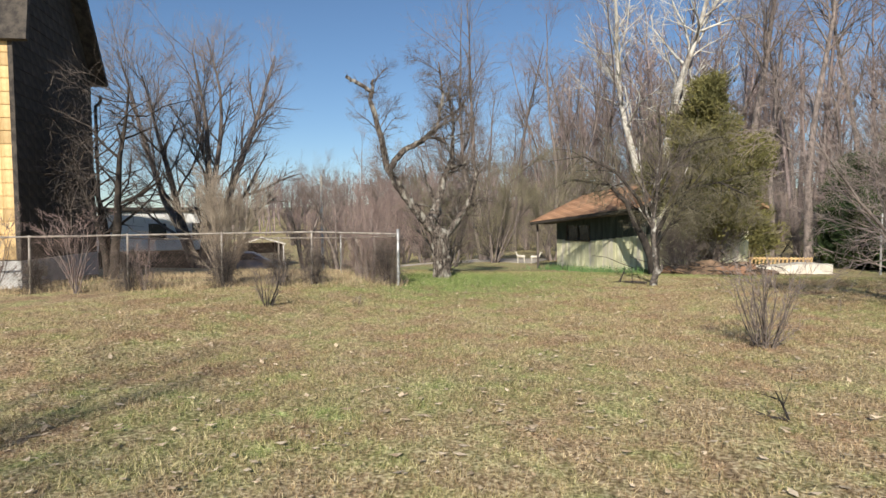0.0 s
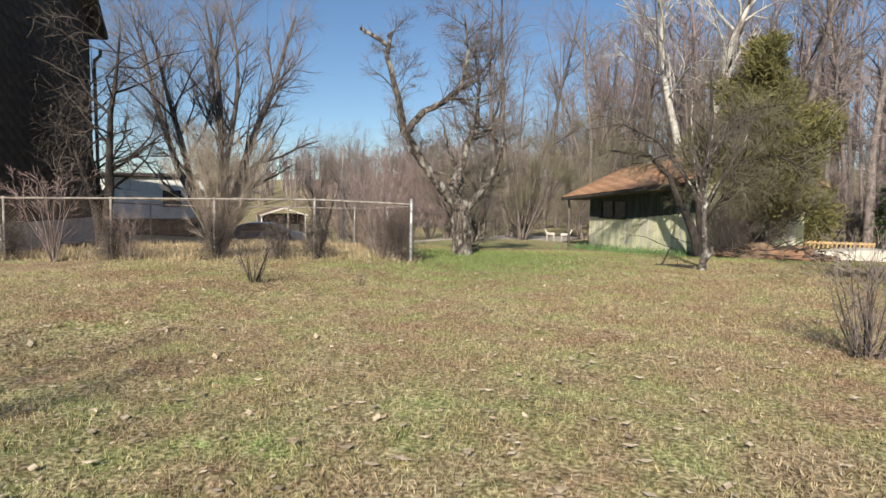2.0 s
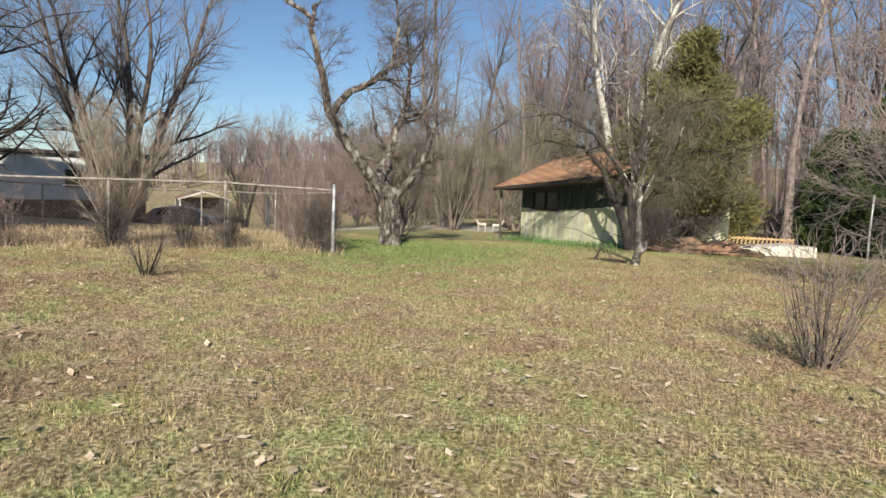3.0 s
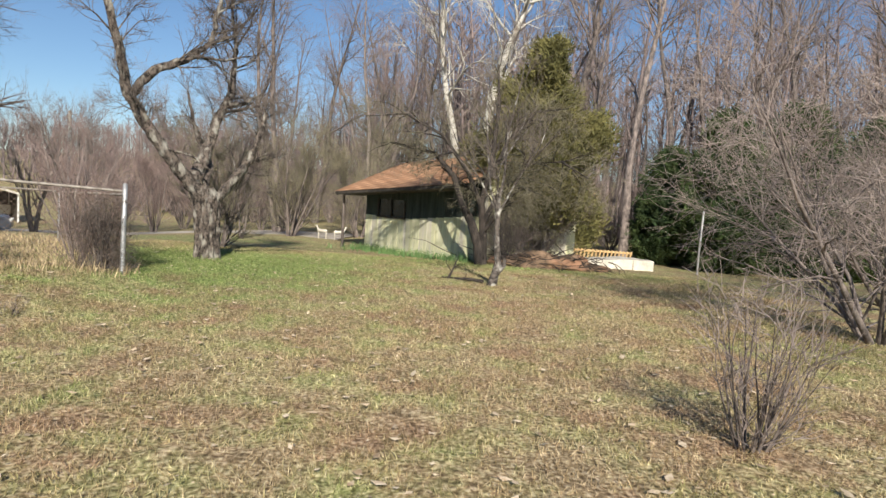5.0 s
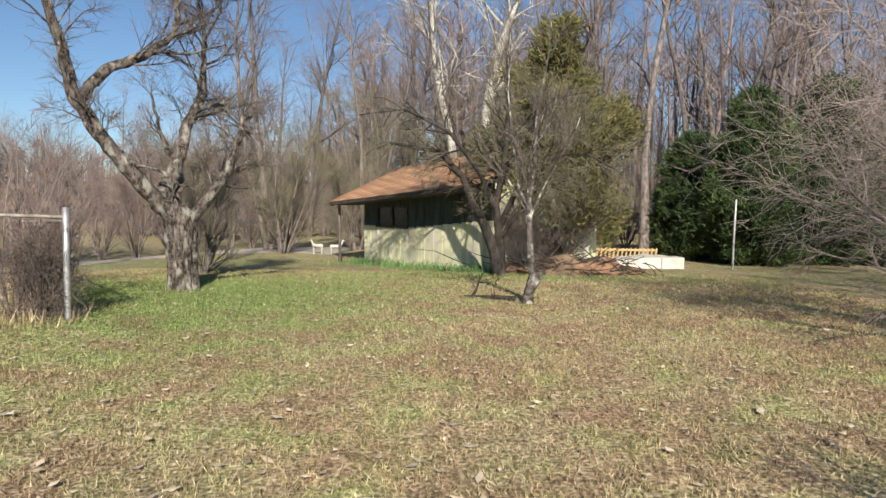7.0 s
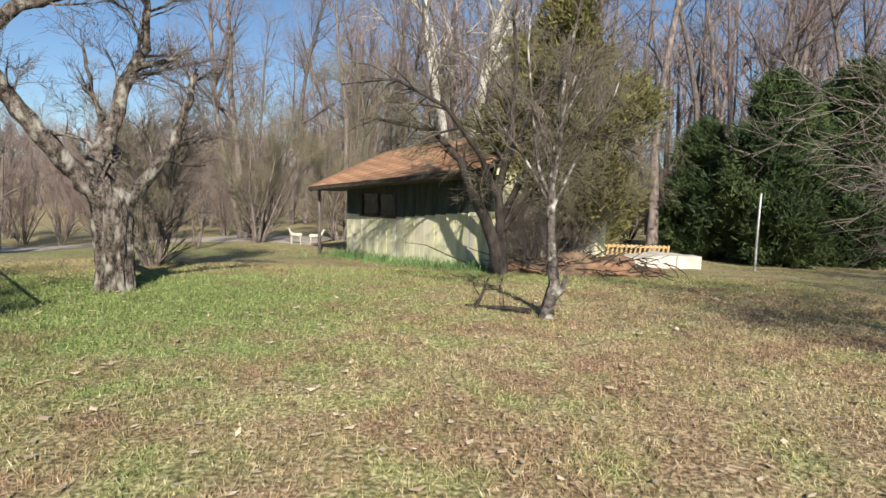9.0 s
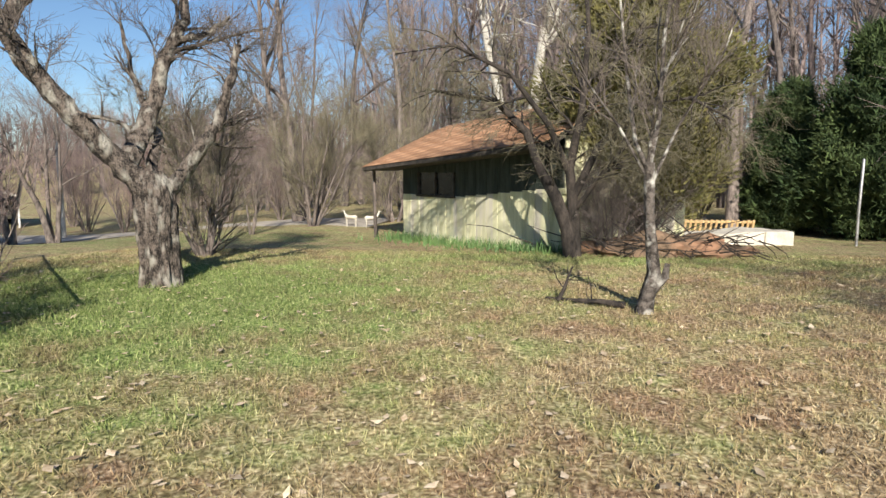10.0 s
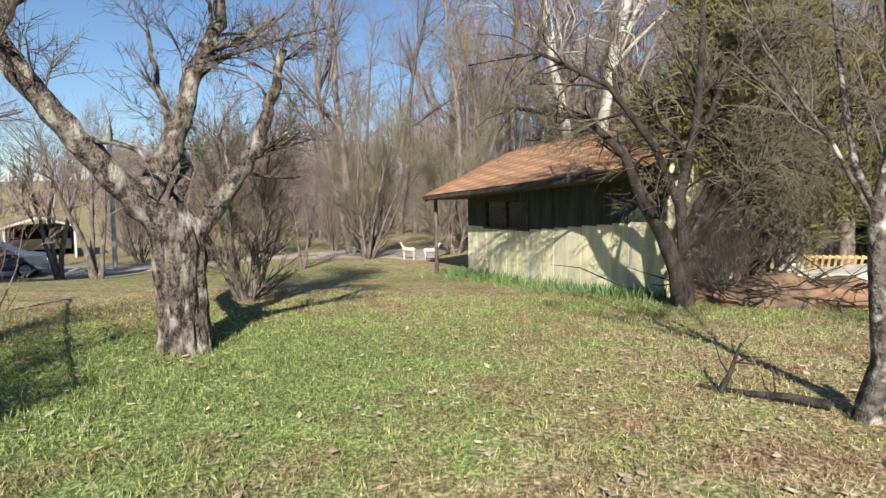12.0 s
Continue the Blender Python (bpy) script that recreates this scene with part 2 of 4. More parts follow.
class Tubes:
    """Gathers tapered tubes as triangles."""

    def __init__(self):
        self.v, self.f, self.n = [], [], 0

    def add(self, pts, radii, sides=5, rough=0.0, rng=None):
        pts = np.asarray(pts, float)
        k = len(pts)
        d = np.gradient(pts, axis=0)
        d /= np.linalg.norm(d, axis=1)[:, None] + 1e-9
        ref = np.array([0.0, 0.0, 1.0]) if abs(d[0, 2]) < 0.8 else np.array([1.0, 0.0, 0.0])
        u = np.cross(d, ref)
        u /= np.linalg.norm(u, axis=1)[:, None] + 1e-9
        w = np.cross(d, u)
        a = np.arange(sides) * 2 * np.pi / sides
        r = np.asarray(radii, float)[:, None] * np.ones(sides)
        if rough and rng is not None:
            r = r * (1 + rough * (rng.random((k, sides)) - 0.5) + rough * 0.6 * (rng.random(sides) - 0.5))
        ring = pts[:, None, :] + r[..., None] * (np.cos(a)[None, :, None] * u[:, None, :] + np.sin(a)[None, :, None] * w[:, None, :])
        self.v.append(ring.reshape(-1, 3))
        i = np.arange(k - 1)[:, None] * sides + np.arange(sides)[None, :]
        j = np.arange(k - 1)[:, None] * sides + (np.arange(sides)[None, :] + 1) % sides
        i, j = i.ravel() + self.n, j.ravel() + self.n
        self.f.append(np.stack([i, j, j + sides], 1))
        self.f.append(np.stack([i, j + sides, i + sides], 1))
        self.n += k * sides

    def mesh(self, name, material):
        return tri_mesh(name, np.concatenate(self.v), np.concatenate(self.f), material)


def bent(rng, p, d, length, seg, wander, lift):
    """A wandering line from p along d, which lifts or droops."""
    pts = [np.array(p, float)]
    d = np.array(d, float) / np.linalg.norm(d)
    for _ in range(seg):
        d = d + rng.normal(0, wander, 3) + np.array([0, 0, lift])
        d /= np.linalg.norm(d)
        pts.append(pts[-1] + d * length / seg)
    return np.array(pts)


def aside(rng, d, angle):
    """A direction that leaves d by about that angle (radians)."""
    d = np.array(d) / np.linalg.norm(d)
    r = rng.normal(0, 1, 3)
    r -= d * (r @ d)
    r /= np.linalg.norm(r) + 1e-9
    return d * math.cos(angle) + r * math.sin(angle)


def sprout(rng, limbs, twigs, pts, r0, r1, counts, length, angle, lift, wander, level=0, start=0.25, shrink=0.5):
    """Side branches along a line, and theirs in turn: counts[level] on each."""
    if level >= len(counts):
        return
    seg = np.linalg.norm(np.diff(pts, axis=0), axis=1)
    cum = np.concatenate([[0], np.cumsum(seg)])
    for _ in range(counts[level]):
        s = (start + (1 - start) * rng.random() ** 0.8) * cum[-1]
        i = min(np.searchsorted(cum, s, side="right") - 1, len(seg) - 1)
        f = (s - cum[i]) / (seg[i] + 1e-9)
        p = pts[i] * (1 - f) + pts[i + 1] * f
        here = r0 + (r1 - r0) * s / cum[-1]
        d = aside(rng, pts[i + 1] - pts[i], angle * (0.6 + 0.7 * rng.random()))
        ln = length * (0.45 + 0.8 * rng.random()) * (1.15 - 0.55 * s / cum[-1])
        last = level == len(counts) - 1
        k = 2 if last else 4
        line = bent(rng, p, d, ln, k, wander, lift)
        rr = max(min(here * 0.55, 0.02 * ln + 0.004), 0.0035)
        (twigs if (last or rr < 0.012) else limbs).add(line, np.linspace(rr, rr * 0.3, k + 1), 3 if last or rr < 0.012 else 4)
        sprout(rng, limbs, twigs, line, rr, rr * 0.3, counts, length * shrink, angle, lift, wander, level + 1, 0.15, shrink)


def make_tree(name, seed, height, radius, counts, length, angle=0.7, lift=0.06, wander=0.12, bare=0.3, bark=None, twig=None, lean=(0, 0), stems=1, spread=0.25, flare=1.35):
    """A bare tree at the origin: an Empty with its trunk (and limbs) and its crown of twigs."""
    rng = np.random.default_rng(seed)
    limbs, twigs = Tubes(), Tubes()
    apart = []
    for k in range(stems):
        if k and stems >= 7 and name not in ("brush", "thicket"):
            apart.append(limbs)
            limbs = Tubes()
        a = rng.random() * 6.28
        d = (lean[0] + (spread * math.cos(a) if stems > 1 else 0), lean[1] + (spread * math.sin(a) if stems > 1 else 0), 1)
        h = height * (1 if k == 0 else 0.7 + 0.3 * rng.random())
        p0 = np.array([0.5 * radius * math.cos(a), 0.5 * radius * math.sin(a), -0.1]) * (1 if stems > 1 else 0) + np.array([0, 0, -0.1])
        line = bent(rng, p0, d, h, 9, 0.07, 0.03)
        rr = radius * (1 if k == 0 else 0.8)
        rad = np.linspace(rr, rr * 0.12, 10)
        rad[0] *= flare
        limbs.add(line, rad, 7, 0.2, rng)
        sprout(rng, limbs, twigs, line, rr, rr * 0.12, counts, length, angle, lift, wander, 0, bare)
    root = empty(name, 0, 0, 0)
    for one in apart:
        part("stem", one.mesh("stem", bark), bark, root)
    wood = part("trunk" if stems < 7 else "stem" if apart else "stem_cluster", limbs.mesh("trunk", bark), bark, root)
    if stems >= 7 and not apart:
        tagged(wood, kind="stuff")
    part("crown", twigs.mesh("crown", twig), twig, root)
    return root


# ---- the ground ----
def axis_steps(lo, hi, step, far, n):
    core = np.arange(lo, hi + step / 2, step)
    out = np.geomspace(step, far, n)
    return np.concatenate([lo - out[::-1], core, hi + out])


def green_at(x, y):
    """How green the turf is, 0 to 1."""
    g = 1.0 * np.exp(-(((x + 5.2) / 3.2) ** 2 + ((y - 12.8) / 3.0) ** 2))
    g += 0.16 * np.exp(-(((x + 3.4) / 2.2) ** 2 + ((y - 9.2) / 2.6) ** 2))
    g += 0.12 * np.exp(-(((x + 1.5) / 2.6) ** 2 + ((y - 15.5) / 2.0) ** 2))
    g += 0.36 * np.exp(-(((x + 0.6) / 3.0) ** 2 + ((y - 18.0) / 1.4) ** 2))
    g += 0.22 * np.exp(-(((x + 2.2) / 1.7) ** 2 + ((y - 0.6) / 1.3) ** 2))
    g += 0.22 * np.exp(-(((x + 0.2) / 1.2) ** 2 + ((y - 2.6) / 1.0) ** 2))
    g += 0.34 * np.exp(-(((x - 4.5) / 1.6) ** 2 + ((y - 8.6) / 1.0) ** 2))
    g += 0.42 * np.exp(-(((x + 14) / 8) ** 2 + ((y - 23) / 3.0) ** 2))
    g += 0.25 * np.exp(-(((x - 3.0) / 4.0) ** 2 + ((y - 17.5) / 2.0) ** 2))
    g += 0.22 * np.exp(-(((x + 7) / 1.5) ** 2 + ((y - 6.0) / 0.8) ** 2))
    g += 0.03 + 0.10 * smooth(14, 18, y) - 0.12 * np.exp(-(((x - 2.4) / 1.9) ** 2 + ((y - 8.5) / 4.5) ** 2))
    return np.clip(g, 0, 1.1)


xs = axis_steps(-14, 9, 0.2, 700, 26)
ys = axis_steps(-6, 24, 0.2, 900, 26)
gx, gy = np.meshgrid(xs, ys)
rng0 = np.random.default_rng(5)
near = (np.abs(gx + 2.5) < 12) & (np.abs(gy - 9) < 15.5)
gzz = gz(gx, gy) + np.where(near, rng0.normal(0, 0.008, gx.shape), 0)
nx, ny = len(xs), len(ys)
quad = (np.arange(ny - 1)[:, None] * nx + np.arange(nx - 1)[None, :]).ravel()
ground = new("ground", tri_mesh("ground", np.stack([gx.ravel(), gy.ravel(), gzz.ravel()], 1),
                                np.stack([quad, quad + 1, quad + nx + 1, quad + nx], 1), M_LAWN, green_at(gx, gy).ravel()))
ground.data.shade_smooth()
tagged(ground, "dry tan lawn with green patches and reddish thatch", "lawn", kind="structure")


def strip(name, mid, half, lift, material, label, category):
    """A flat ribbon laid 1 cm or so above the ground along a line."""
    bm = bmesh.new()
    rows = []
    for i, (x, y) in enumerate(mid):
        x0, y0 = mid[max(i - 1, 0)]
        x1, y1 = mid[min(i + 1, len(mid) - 1)]
        n = Vector((-(y1 - y0), x1 - x0)).normalized() * half * (0.9 + 0.2 * math.sin(i * 1.7))
        rows.append([bm.verts.new((x + n.x * k, y + n.y * k, G(x + n.x * k, y + n.y * k) + lift * (1 - k * k * 0.9))) for k in (-1, -0.5, 0, 0.5, 1)])
    for a, b in zip(rows, rows[1:]):
        for i in range(4):
            bm.faces.new((a[i], a[i + 1], b[i + 1], b[i]))
    bmesh.ops.recalc_face_normals(bm, faces=bm.faces)
    return tagged(part(name, bm, material), label, category, kind="structure")


strip("road", [(-70 + 4 * i, 36.0 - 0.42 * i) for i in range(17)], 2.0, 0.06, M_GRAVEL, "pale gravel lane at the edge of the woods", "road")


# ---- the shed ----
SA, SB = Vector((-4.30, 23.6, -0.52)), Vector((-0.04, 19.04, -0.30))
S_LEN = (Vector((SB.x, SB.y)) - Vector((SA.x, SA.y))).length
S_YAW = math.degrees(math.atan2(SB.y - SA.y, SB.x - SA.x))


def build_shed():
    """Local frame: x along the front from its far corner, y to the back, z up from the base."""
    shed = empty("shed", SA.x, SA.y, -0.50, S_YAW)
    L, D, H = S_LEN, 4.2, 2.25
    eave, peak, over, side = 2.03, 3.28, 0.85, 0.80
    wall = part("wall", a_box(0.03, 0.04, -0.2, L - 0.03, D, H - 0.1), M_FASCIA, shed)
    up = math.tan(radians(3.4))
    pitch = (peak - eave) / (D / 2 + over)

    def side_top(i, x):
        y = min(0.05 + i * 0.42, D - 0.46 - i * 0.42)
        return eave + pitch * (max(y, 0) + over) - 0.12 + up * (x + side)

    # vertical boards with battens in the joints
    rng = random.Random(3)
    w = 0.405
    n = int(L / w)
    w = L / n
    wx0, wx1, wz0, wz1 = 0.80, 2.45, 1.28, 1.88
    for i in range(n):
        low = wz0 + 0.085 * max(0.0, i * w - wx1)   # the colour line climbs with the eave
        x0, x1 = i * w + 0.006, (i + 1) * w - 0.006
        proud = rng.uniform(-0.006, 0.006)
        mid = (x0 + x1) / 2
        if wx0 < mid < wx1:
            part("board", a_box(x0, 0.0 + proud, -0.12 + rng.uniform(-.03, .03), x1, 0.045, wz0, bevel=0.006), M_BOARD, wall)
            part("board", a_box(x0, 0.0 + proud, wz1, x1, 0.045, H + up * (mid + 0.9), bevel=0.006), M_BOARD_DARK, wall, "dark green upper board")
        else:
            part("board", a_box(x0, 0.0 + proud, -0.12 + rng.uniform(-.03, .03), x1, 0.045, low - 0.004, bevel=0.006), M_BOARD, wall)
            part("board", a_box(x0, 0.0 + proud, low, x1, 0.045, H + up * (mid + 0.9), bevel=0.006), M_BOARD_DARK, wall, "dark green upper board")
    for i in range(int(D / 0.42)):
        part("board", a_box(-0.012, 0.05 + i * 0.42, -0.1, 0.028, 0.05 + i * 0.42 + 0.41, side_top(i, 0), bevel=0.006), M_BOARD, wall)
        part("board", a_box(L - 0.028, 0.05 + i * 0.42, -0.1, L + 0.012, 0.05 + i * 0.42 + 0.41, side_top(i, L), bevel=0.006), M_BOARD, wall)
    win = part("window", a_box(wx0 - 0.2, 0.035, wz0, wx1 + 0.2, 0.05, wz1), M_GLASS_DARK, shed)
    part("sill", a_box(wx0 - 0.05, -0.05, wz0 - 0.05, wx1 + 0.05, 0.05, wz0, bevel=0.008), M_FASCIA, win)
    for x in (wx0, (wx0 + wx1) / 2, wx1):
        part("frame", a_box(x - 0.03, -0.02, wz0, x + 0.03, 0.06, wz1, bevel=0.006), M_FASCIA, win)
    # roof: front and back slopes of overlapping shingle courses on a deck
    yr = D / 2
    tilt = pose(-side, 0, eave) @ pose(0, 0, 0, 0, -3.4, 0) @ pose(side, 0, -eave)
    up = math.tan(radians(3.4))
    rise = (peak - eave) / (yr + over)
    slope = math.degrees(math.atan(rise))

    ln = math.hypot(peak - eave, yr + over)
    roof = part("roof", a_box(-side, 0, -0.06, L + 0.2, ln, -0.005, m=tilt @ pose(0, -over, eave, slope, 0, 0)), M_FASCIA, shed)
    bm = a_box(-side, 0, -0.06, L + 0.2, ln, 0.02, m=tilt @ pose(0, 2 * yr + over, eave, 0, 0, 0) @ Matrix.Diagonal((1, -1, 1, 1)) @ pose(0, 0, 0, slope, 0, 0))
    bmesh.ops.recalc_face_normals(bm, faces=bm.faces)
    part("back_slope", bm, M_ROOF, roof)
    tabs = [bpy.data.meshes.new("shingle") for _ in range(3)]
    for t, wd in zip(tabs, (0.96, 0.9, 0.98)):
        b = a_box(0, 0, 0, wd, 0.28, 0.012, bevel=0.003)
        b.to_mesh(t)
        b.free()
        t.materials.append(M_ROOF)
    base = tilt @ pose(0, -over, eave, slope, 0, 0)
    half = bpy.data.meshes.new("shingle")
    hb = a_box(0, 0, 0, 0.49, 0.28, 0.012, bevel=0.003)
    hb.to_mesh(half)
    hb.free()
    half.materials.append(M_ROOF)
    for c in range(int((ln - 0.1) / 0.2)):
        x = -side
        k = 0
        while x < L + 0.15:
            small = (c % 2 and k == 0) or x + 0.98 > L + 0.3
            o = part("shingle", half if small else tabs[rng.randrange(3)], M_ROOF, roof)
            o.matrix_local = base @ pose(x, c * 0.2 - 0.02 + rng.uniform(-.01, .01), 0.014 + rng.uniform(0, 0.004), -2.2, 0, rng.uniform(-.5, .5))
            x += 0.495 if small else 0.985
            k += 1
    part("fascia", a_box(-side, -over - 0.02, eave - 0.10, L + 0.2, -over + 0.03, eave - 0.005, bevel=0.006, m=tilt), M_FASCIA, shed)
    for x in (-side, L + 0.17):
        part("rake_board", a_box(x, 0, -0.15, x + 0.035, ln, 0.012, m=base), M_FASCIA, roof)
    part("soffit", a_box(-side + 0.04, -over + 0.035, eave - 0.10, L + 0.15, 0.3, eave - 0.07, m=tilt), M_FASCIA, shed)
    for x in (0.0, L - 0.05):
        bm = bmesh.new()
        vs = [bm.verts.new(tilt @ Vector(p)) for p in ((x, 0.05, H - 0.1), (x + 0.05, 0.05, H - 0.1), (x + 0.05, D, H - 0.1), (x, D, H - 0.1), (x, yr, peak - 0.1), (x + 0.05, yr, peak - 0.1))]
        for f in ((0, 3, 4), (1, 5, 2), (0, 4, 5, 1), (3, 2, 5, 4), (0, 1, 2, 3)):
            bm.faces.new([vs[i] for i in f])
        bmesh.ops.recalc_face_normals(bm, faces=bm.faces)
        part("gable", bm, M_BOARD, shed)
    t = Tubes()
    t.add([(-0.75, -0.5, -0.05), (-0.76, -0.5, 0.9), (-0.74, -0.52, eave - 0.1)], (0.055, 0.05, 0.05), 8, 0.1, np.random.default_rng(1))
    part("porch_post", t.mesh("porch_post", M_BARK_GREY), M_BARK_GREY, shed, "thin round porch post")
    return tagged(shed, "old shed with pale lower boards, dark upper boards, rusty roof", "shed")


build_shed()


# ---- the house beside the fence ----
def build_house():
    c1, c2 = Vector((-13.3, 6.4)), Vector((-16.0, 10.6))
    yaw = math.degrees(math.atan2(c2.y - c1.y, c2.x - c1.x)) + 180   # local x from c2 to c1 along the gable, local y away from it
    house = empty("house", c2.x, c2.y, 0.0, yaw)
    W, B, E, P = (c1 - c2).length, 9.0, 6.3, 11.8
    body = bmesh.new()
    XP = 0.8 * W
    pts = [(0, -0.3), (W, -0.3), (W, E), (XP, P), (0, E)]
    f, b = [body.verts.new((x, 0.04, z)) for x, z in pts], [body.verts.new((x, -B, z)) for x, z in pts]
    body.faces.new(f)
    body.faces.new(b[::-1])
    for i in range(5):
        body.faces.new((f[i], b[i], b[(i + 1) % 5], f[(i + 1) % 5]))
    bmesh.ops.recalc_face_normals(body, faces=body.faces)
    # body in the near-black shingle colour that holds the gable's shade
    wall = part("wall", body, M_SHINGLE_SHADED, house)
    part("foundation", a_box(-0.03, -B - 0.02, -0.3, W + 0.03, 0.07, 0.85), M_BLOCK, house, "grey concrete block foundation")
    rng = random.Random(8)
    ms = bpy.data.meshes.new("shingle")
    bb = a_box(0, -0.012, 0, 0.022, 0.29, 0.33)
    bb.to_mesh(ms)
    bb.free()
    ms.materials.append(M_SHINGLE)
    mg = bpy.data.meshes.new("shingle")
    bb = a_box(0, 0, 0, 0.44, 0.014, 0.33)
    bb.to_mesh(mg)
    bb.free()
    mg.materials.append(M_SHINGLE_SHADED)
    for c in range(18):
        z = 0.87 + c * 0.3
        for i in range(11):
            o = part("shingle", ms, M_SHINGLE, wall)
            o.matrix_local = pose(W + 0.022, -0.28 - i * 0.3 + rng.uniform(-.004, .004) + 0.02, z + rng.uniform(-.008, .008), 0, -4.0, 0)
    # gable courses: shade of the sunless side put into their colour
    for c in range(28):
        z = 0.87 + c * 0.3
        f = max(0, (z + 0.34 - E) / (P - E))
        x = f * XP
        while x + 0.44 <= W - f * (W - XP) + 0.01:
            o = part("shingle", mg, M_SHINGLE_SHADED, wall)
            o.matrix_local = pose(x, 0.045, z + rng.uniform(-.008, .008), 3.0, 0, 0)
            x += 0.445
    part("corner_trim", a_box(W - 0.005, -0.02, 0.85, W + 0.045, 0.09, E, bevel=0.006), M_FASCIA, house)
    for k, wide in ((0, W - XP), (1, XP)):
        th = math.degrees(math.atan2(P - E, wide))
        run = math.hypot(P - E, wide) + 0.45
        m = Matrix.Translation((XP, 0, P + 0.05)) @ Matrix.Diagonal((-1 if k else 1, 1, 1, 1)) @ pose(0, 0, 0, 0, th, 0)
        bm = a_box(0, -B - 0.3, 0, run, 0.45, 0.14, m=m)
        bmesh.ops.recalc_face_normals(bm, faces=bm.faces)
        part("roof", bm, M_FASCIA, house)
    t = Tubes()
    t.add([(-0.45, 0.18, E - 0.55), (-0.42, 0.18, E - 0.75), (-0.10, 0.14, E - 0.95), (-0.07, 0.14, E - 1.2), (-0.07, 0.14, 0.3)], [0.05] * 5, 8)
    part("downspout", t.mesh("downspout", M_FASCIA), M_FASCIA, house)
    return tagged(house, "tall house with yellow wooden shingles and a steep dark roof", "house")


build_house()


# ---- chain-link fence ----
def build_fence(run, height, name_label, mesh_on=True, rail=M_METAL):
    fence = empty("fence", run[0][0], run[0][1], G(*run[0]))
    o = Vector((run[0][0], run[0][1], G(*run[0])))
    top = []
    for i, (x, y) in enumerate(run):
        z = G(x, y)
        p = np.array([x, y, z]) - np.array(o)
        t = Tubes()
        r = 0.036 if i in (0, len(run) - 1) else 0.024
        h = height + (0.08 if i in (0, len(run) - 1) else 0)
        t.add([p + (0, 0, -0.2), p + (0.01, 0, h * 0.5), p + (0.015, 0.01, h), p + (0.015, 0.01, h + 0.01)], (r, r, r, 0.004), 8)
        pm = M_METAL if i == 0 else M_RAIL
        part("post", t.mesh("post", pm), pm, fence)
        top.append(p + (0.015, 0.01, height - 0.03))
    t = Tubes()
    t.add(top, [0.021] * len(top), 7)
    part("top_rail", t.mesh("top_rail", rail), rail, fence)
    if mesh_on:
        t = Tubes()
        for a, b in zip(top, top[1:]):
            ln = np.linalg.norm((b - a)[:2])
            n = int(ln / 0.075)
            hh = height - 0.08
            rise = hh / ln
            for k in range(-int(hh / 0.075), n):
                for sgn in (0, 1):
                    s0, s1 = k * 0.075 / ln, k * 0.075 / ln + rise
                    q0, q1 = max(s0, 0), min(s1, 1)
                    if q1 - q0 < 0.005:
                        continue
                    z0, z1 = (q0 - s0) / rise * hh, (q1 - s0) / rise * hh
                    if sgn:
                        z0, z1 = hh - z0, hh - z1
                    pa, pb = a + (b - a) * q0, a + (b - a) * q1
                    t.add([pa + (0, 0, z0 - hh), pb + (0, 0, z1 - hh)], (0.0022, 0.0022), 3)
        part("wire_mesh", t.mesh("wire_mesh", M_RUSTY), M_RUSTY, fence, "dull rusty diamond wire mesh")
    return tagged(fence, name_label, "fence", "garden fence runs")


E0, E1, E2 = (-5.12, 9.82), (-11.9, 5.7), (-9.6, 14.6)
front = [(E0[0] + (E1[0] - E0[0]) * k / 4, E0[1] + (E1[1] - E0[1]) * k / 4) for k in range(5)]
front += [(-13.6, 4.6), (-15.2, 3.6)]
build_fence(front, 1.25, "rusty chain-link fence overgrown with dead vines", rail=M_RAIL)
build_fence([(E0[0] + (E2[0] - E0[0]) * k / 3, E0[1] + (E2[1] - E0[1]) * k / 3) for k in range(4)], 1.2, "chain-link fence running back behind the garden", rail=M_RAIL)
build_fence([(E2[0] + (-16.5 - E2[0]) * k / 4, E2[1] + (10.5 - E2[1]) * k / 4) for k in range(5)], 1.2, "rusty fence along the back of the garden", False, rail=M_RAIL)



# ---- trees ----
def set_at(ob, x, y, rz=0.0, s=1.0, sink=0.03):
    ob.matrix_world = pose(x, y, G(x, y) - sink, 0, 0, rz) @ Matrix.Diagonal((s, s, s, 1))
    return ob


def again(ob, x, y, rz, s, sz=None):
    """A copy of a tree or shrub at another place, size and turn."""
    o = copy_thing(ob, pose(x, y, G(x, y) - 0.05, 0, 0, rz))
    o.scale = (s, s, sz or s)
    return o


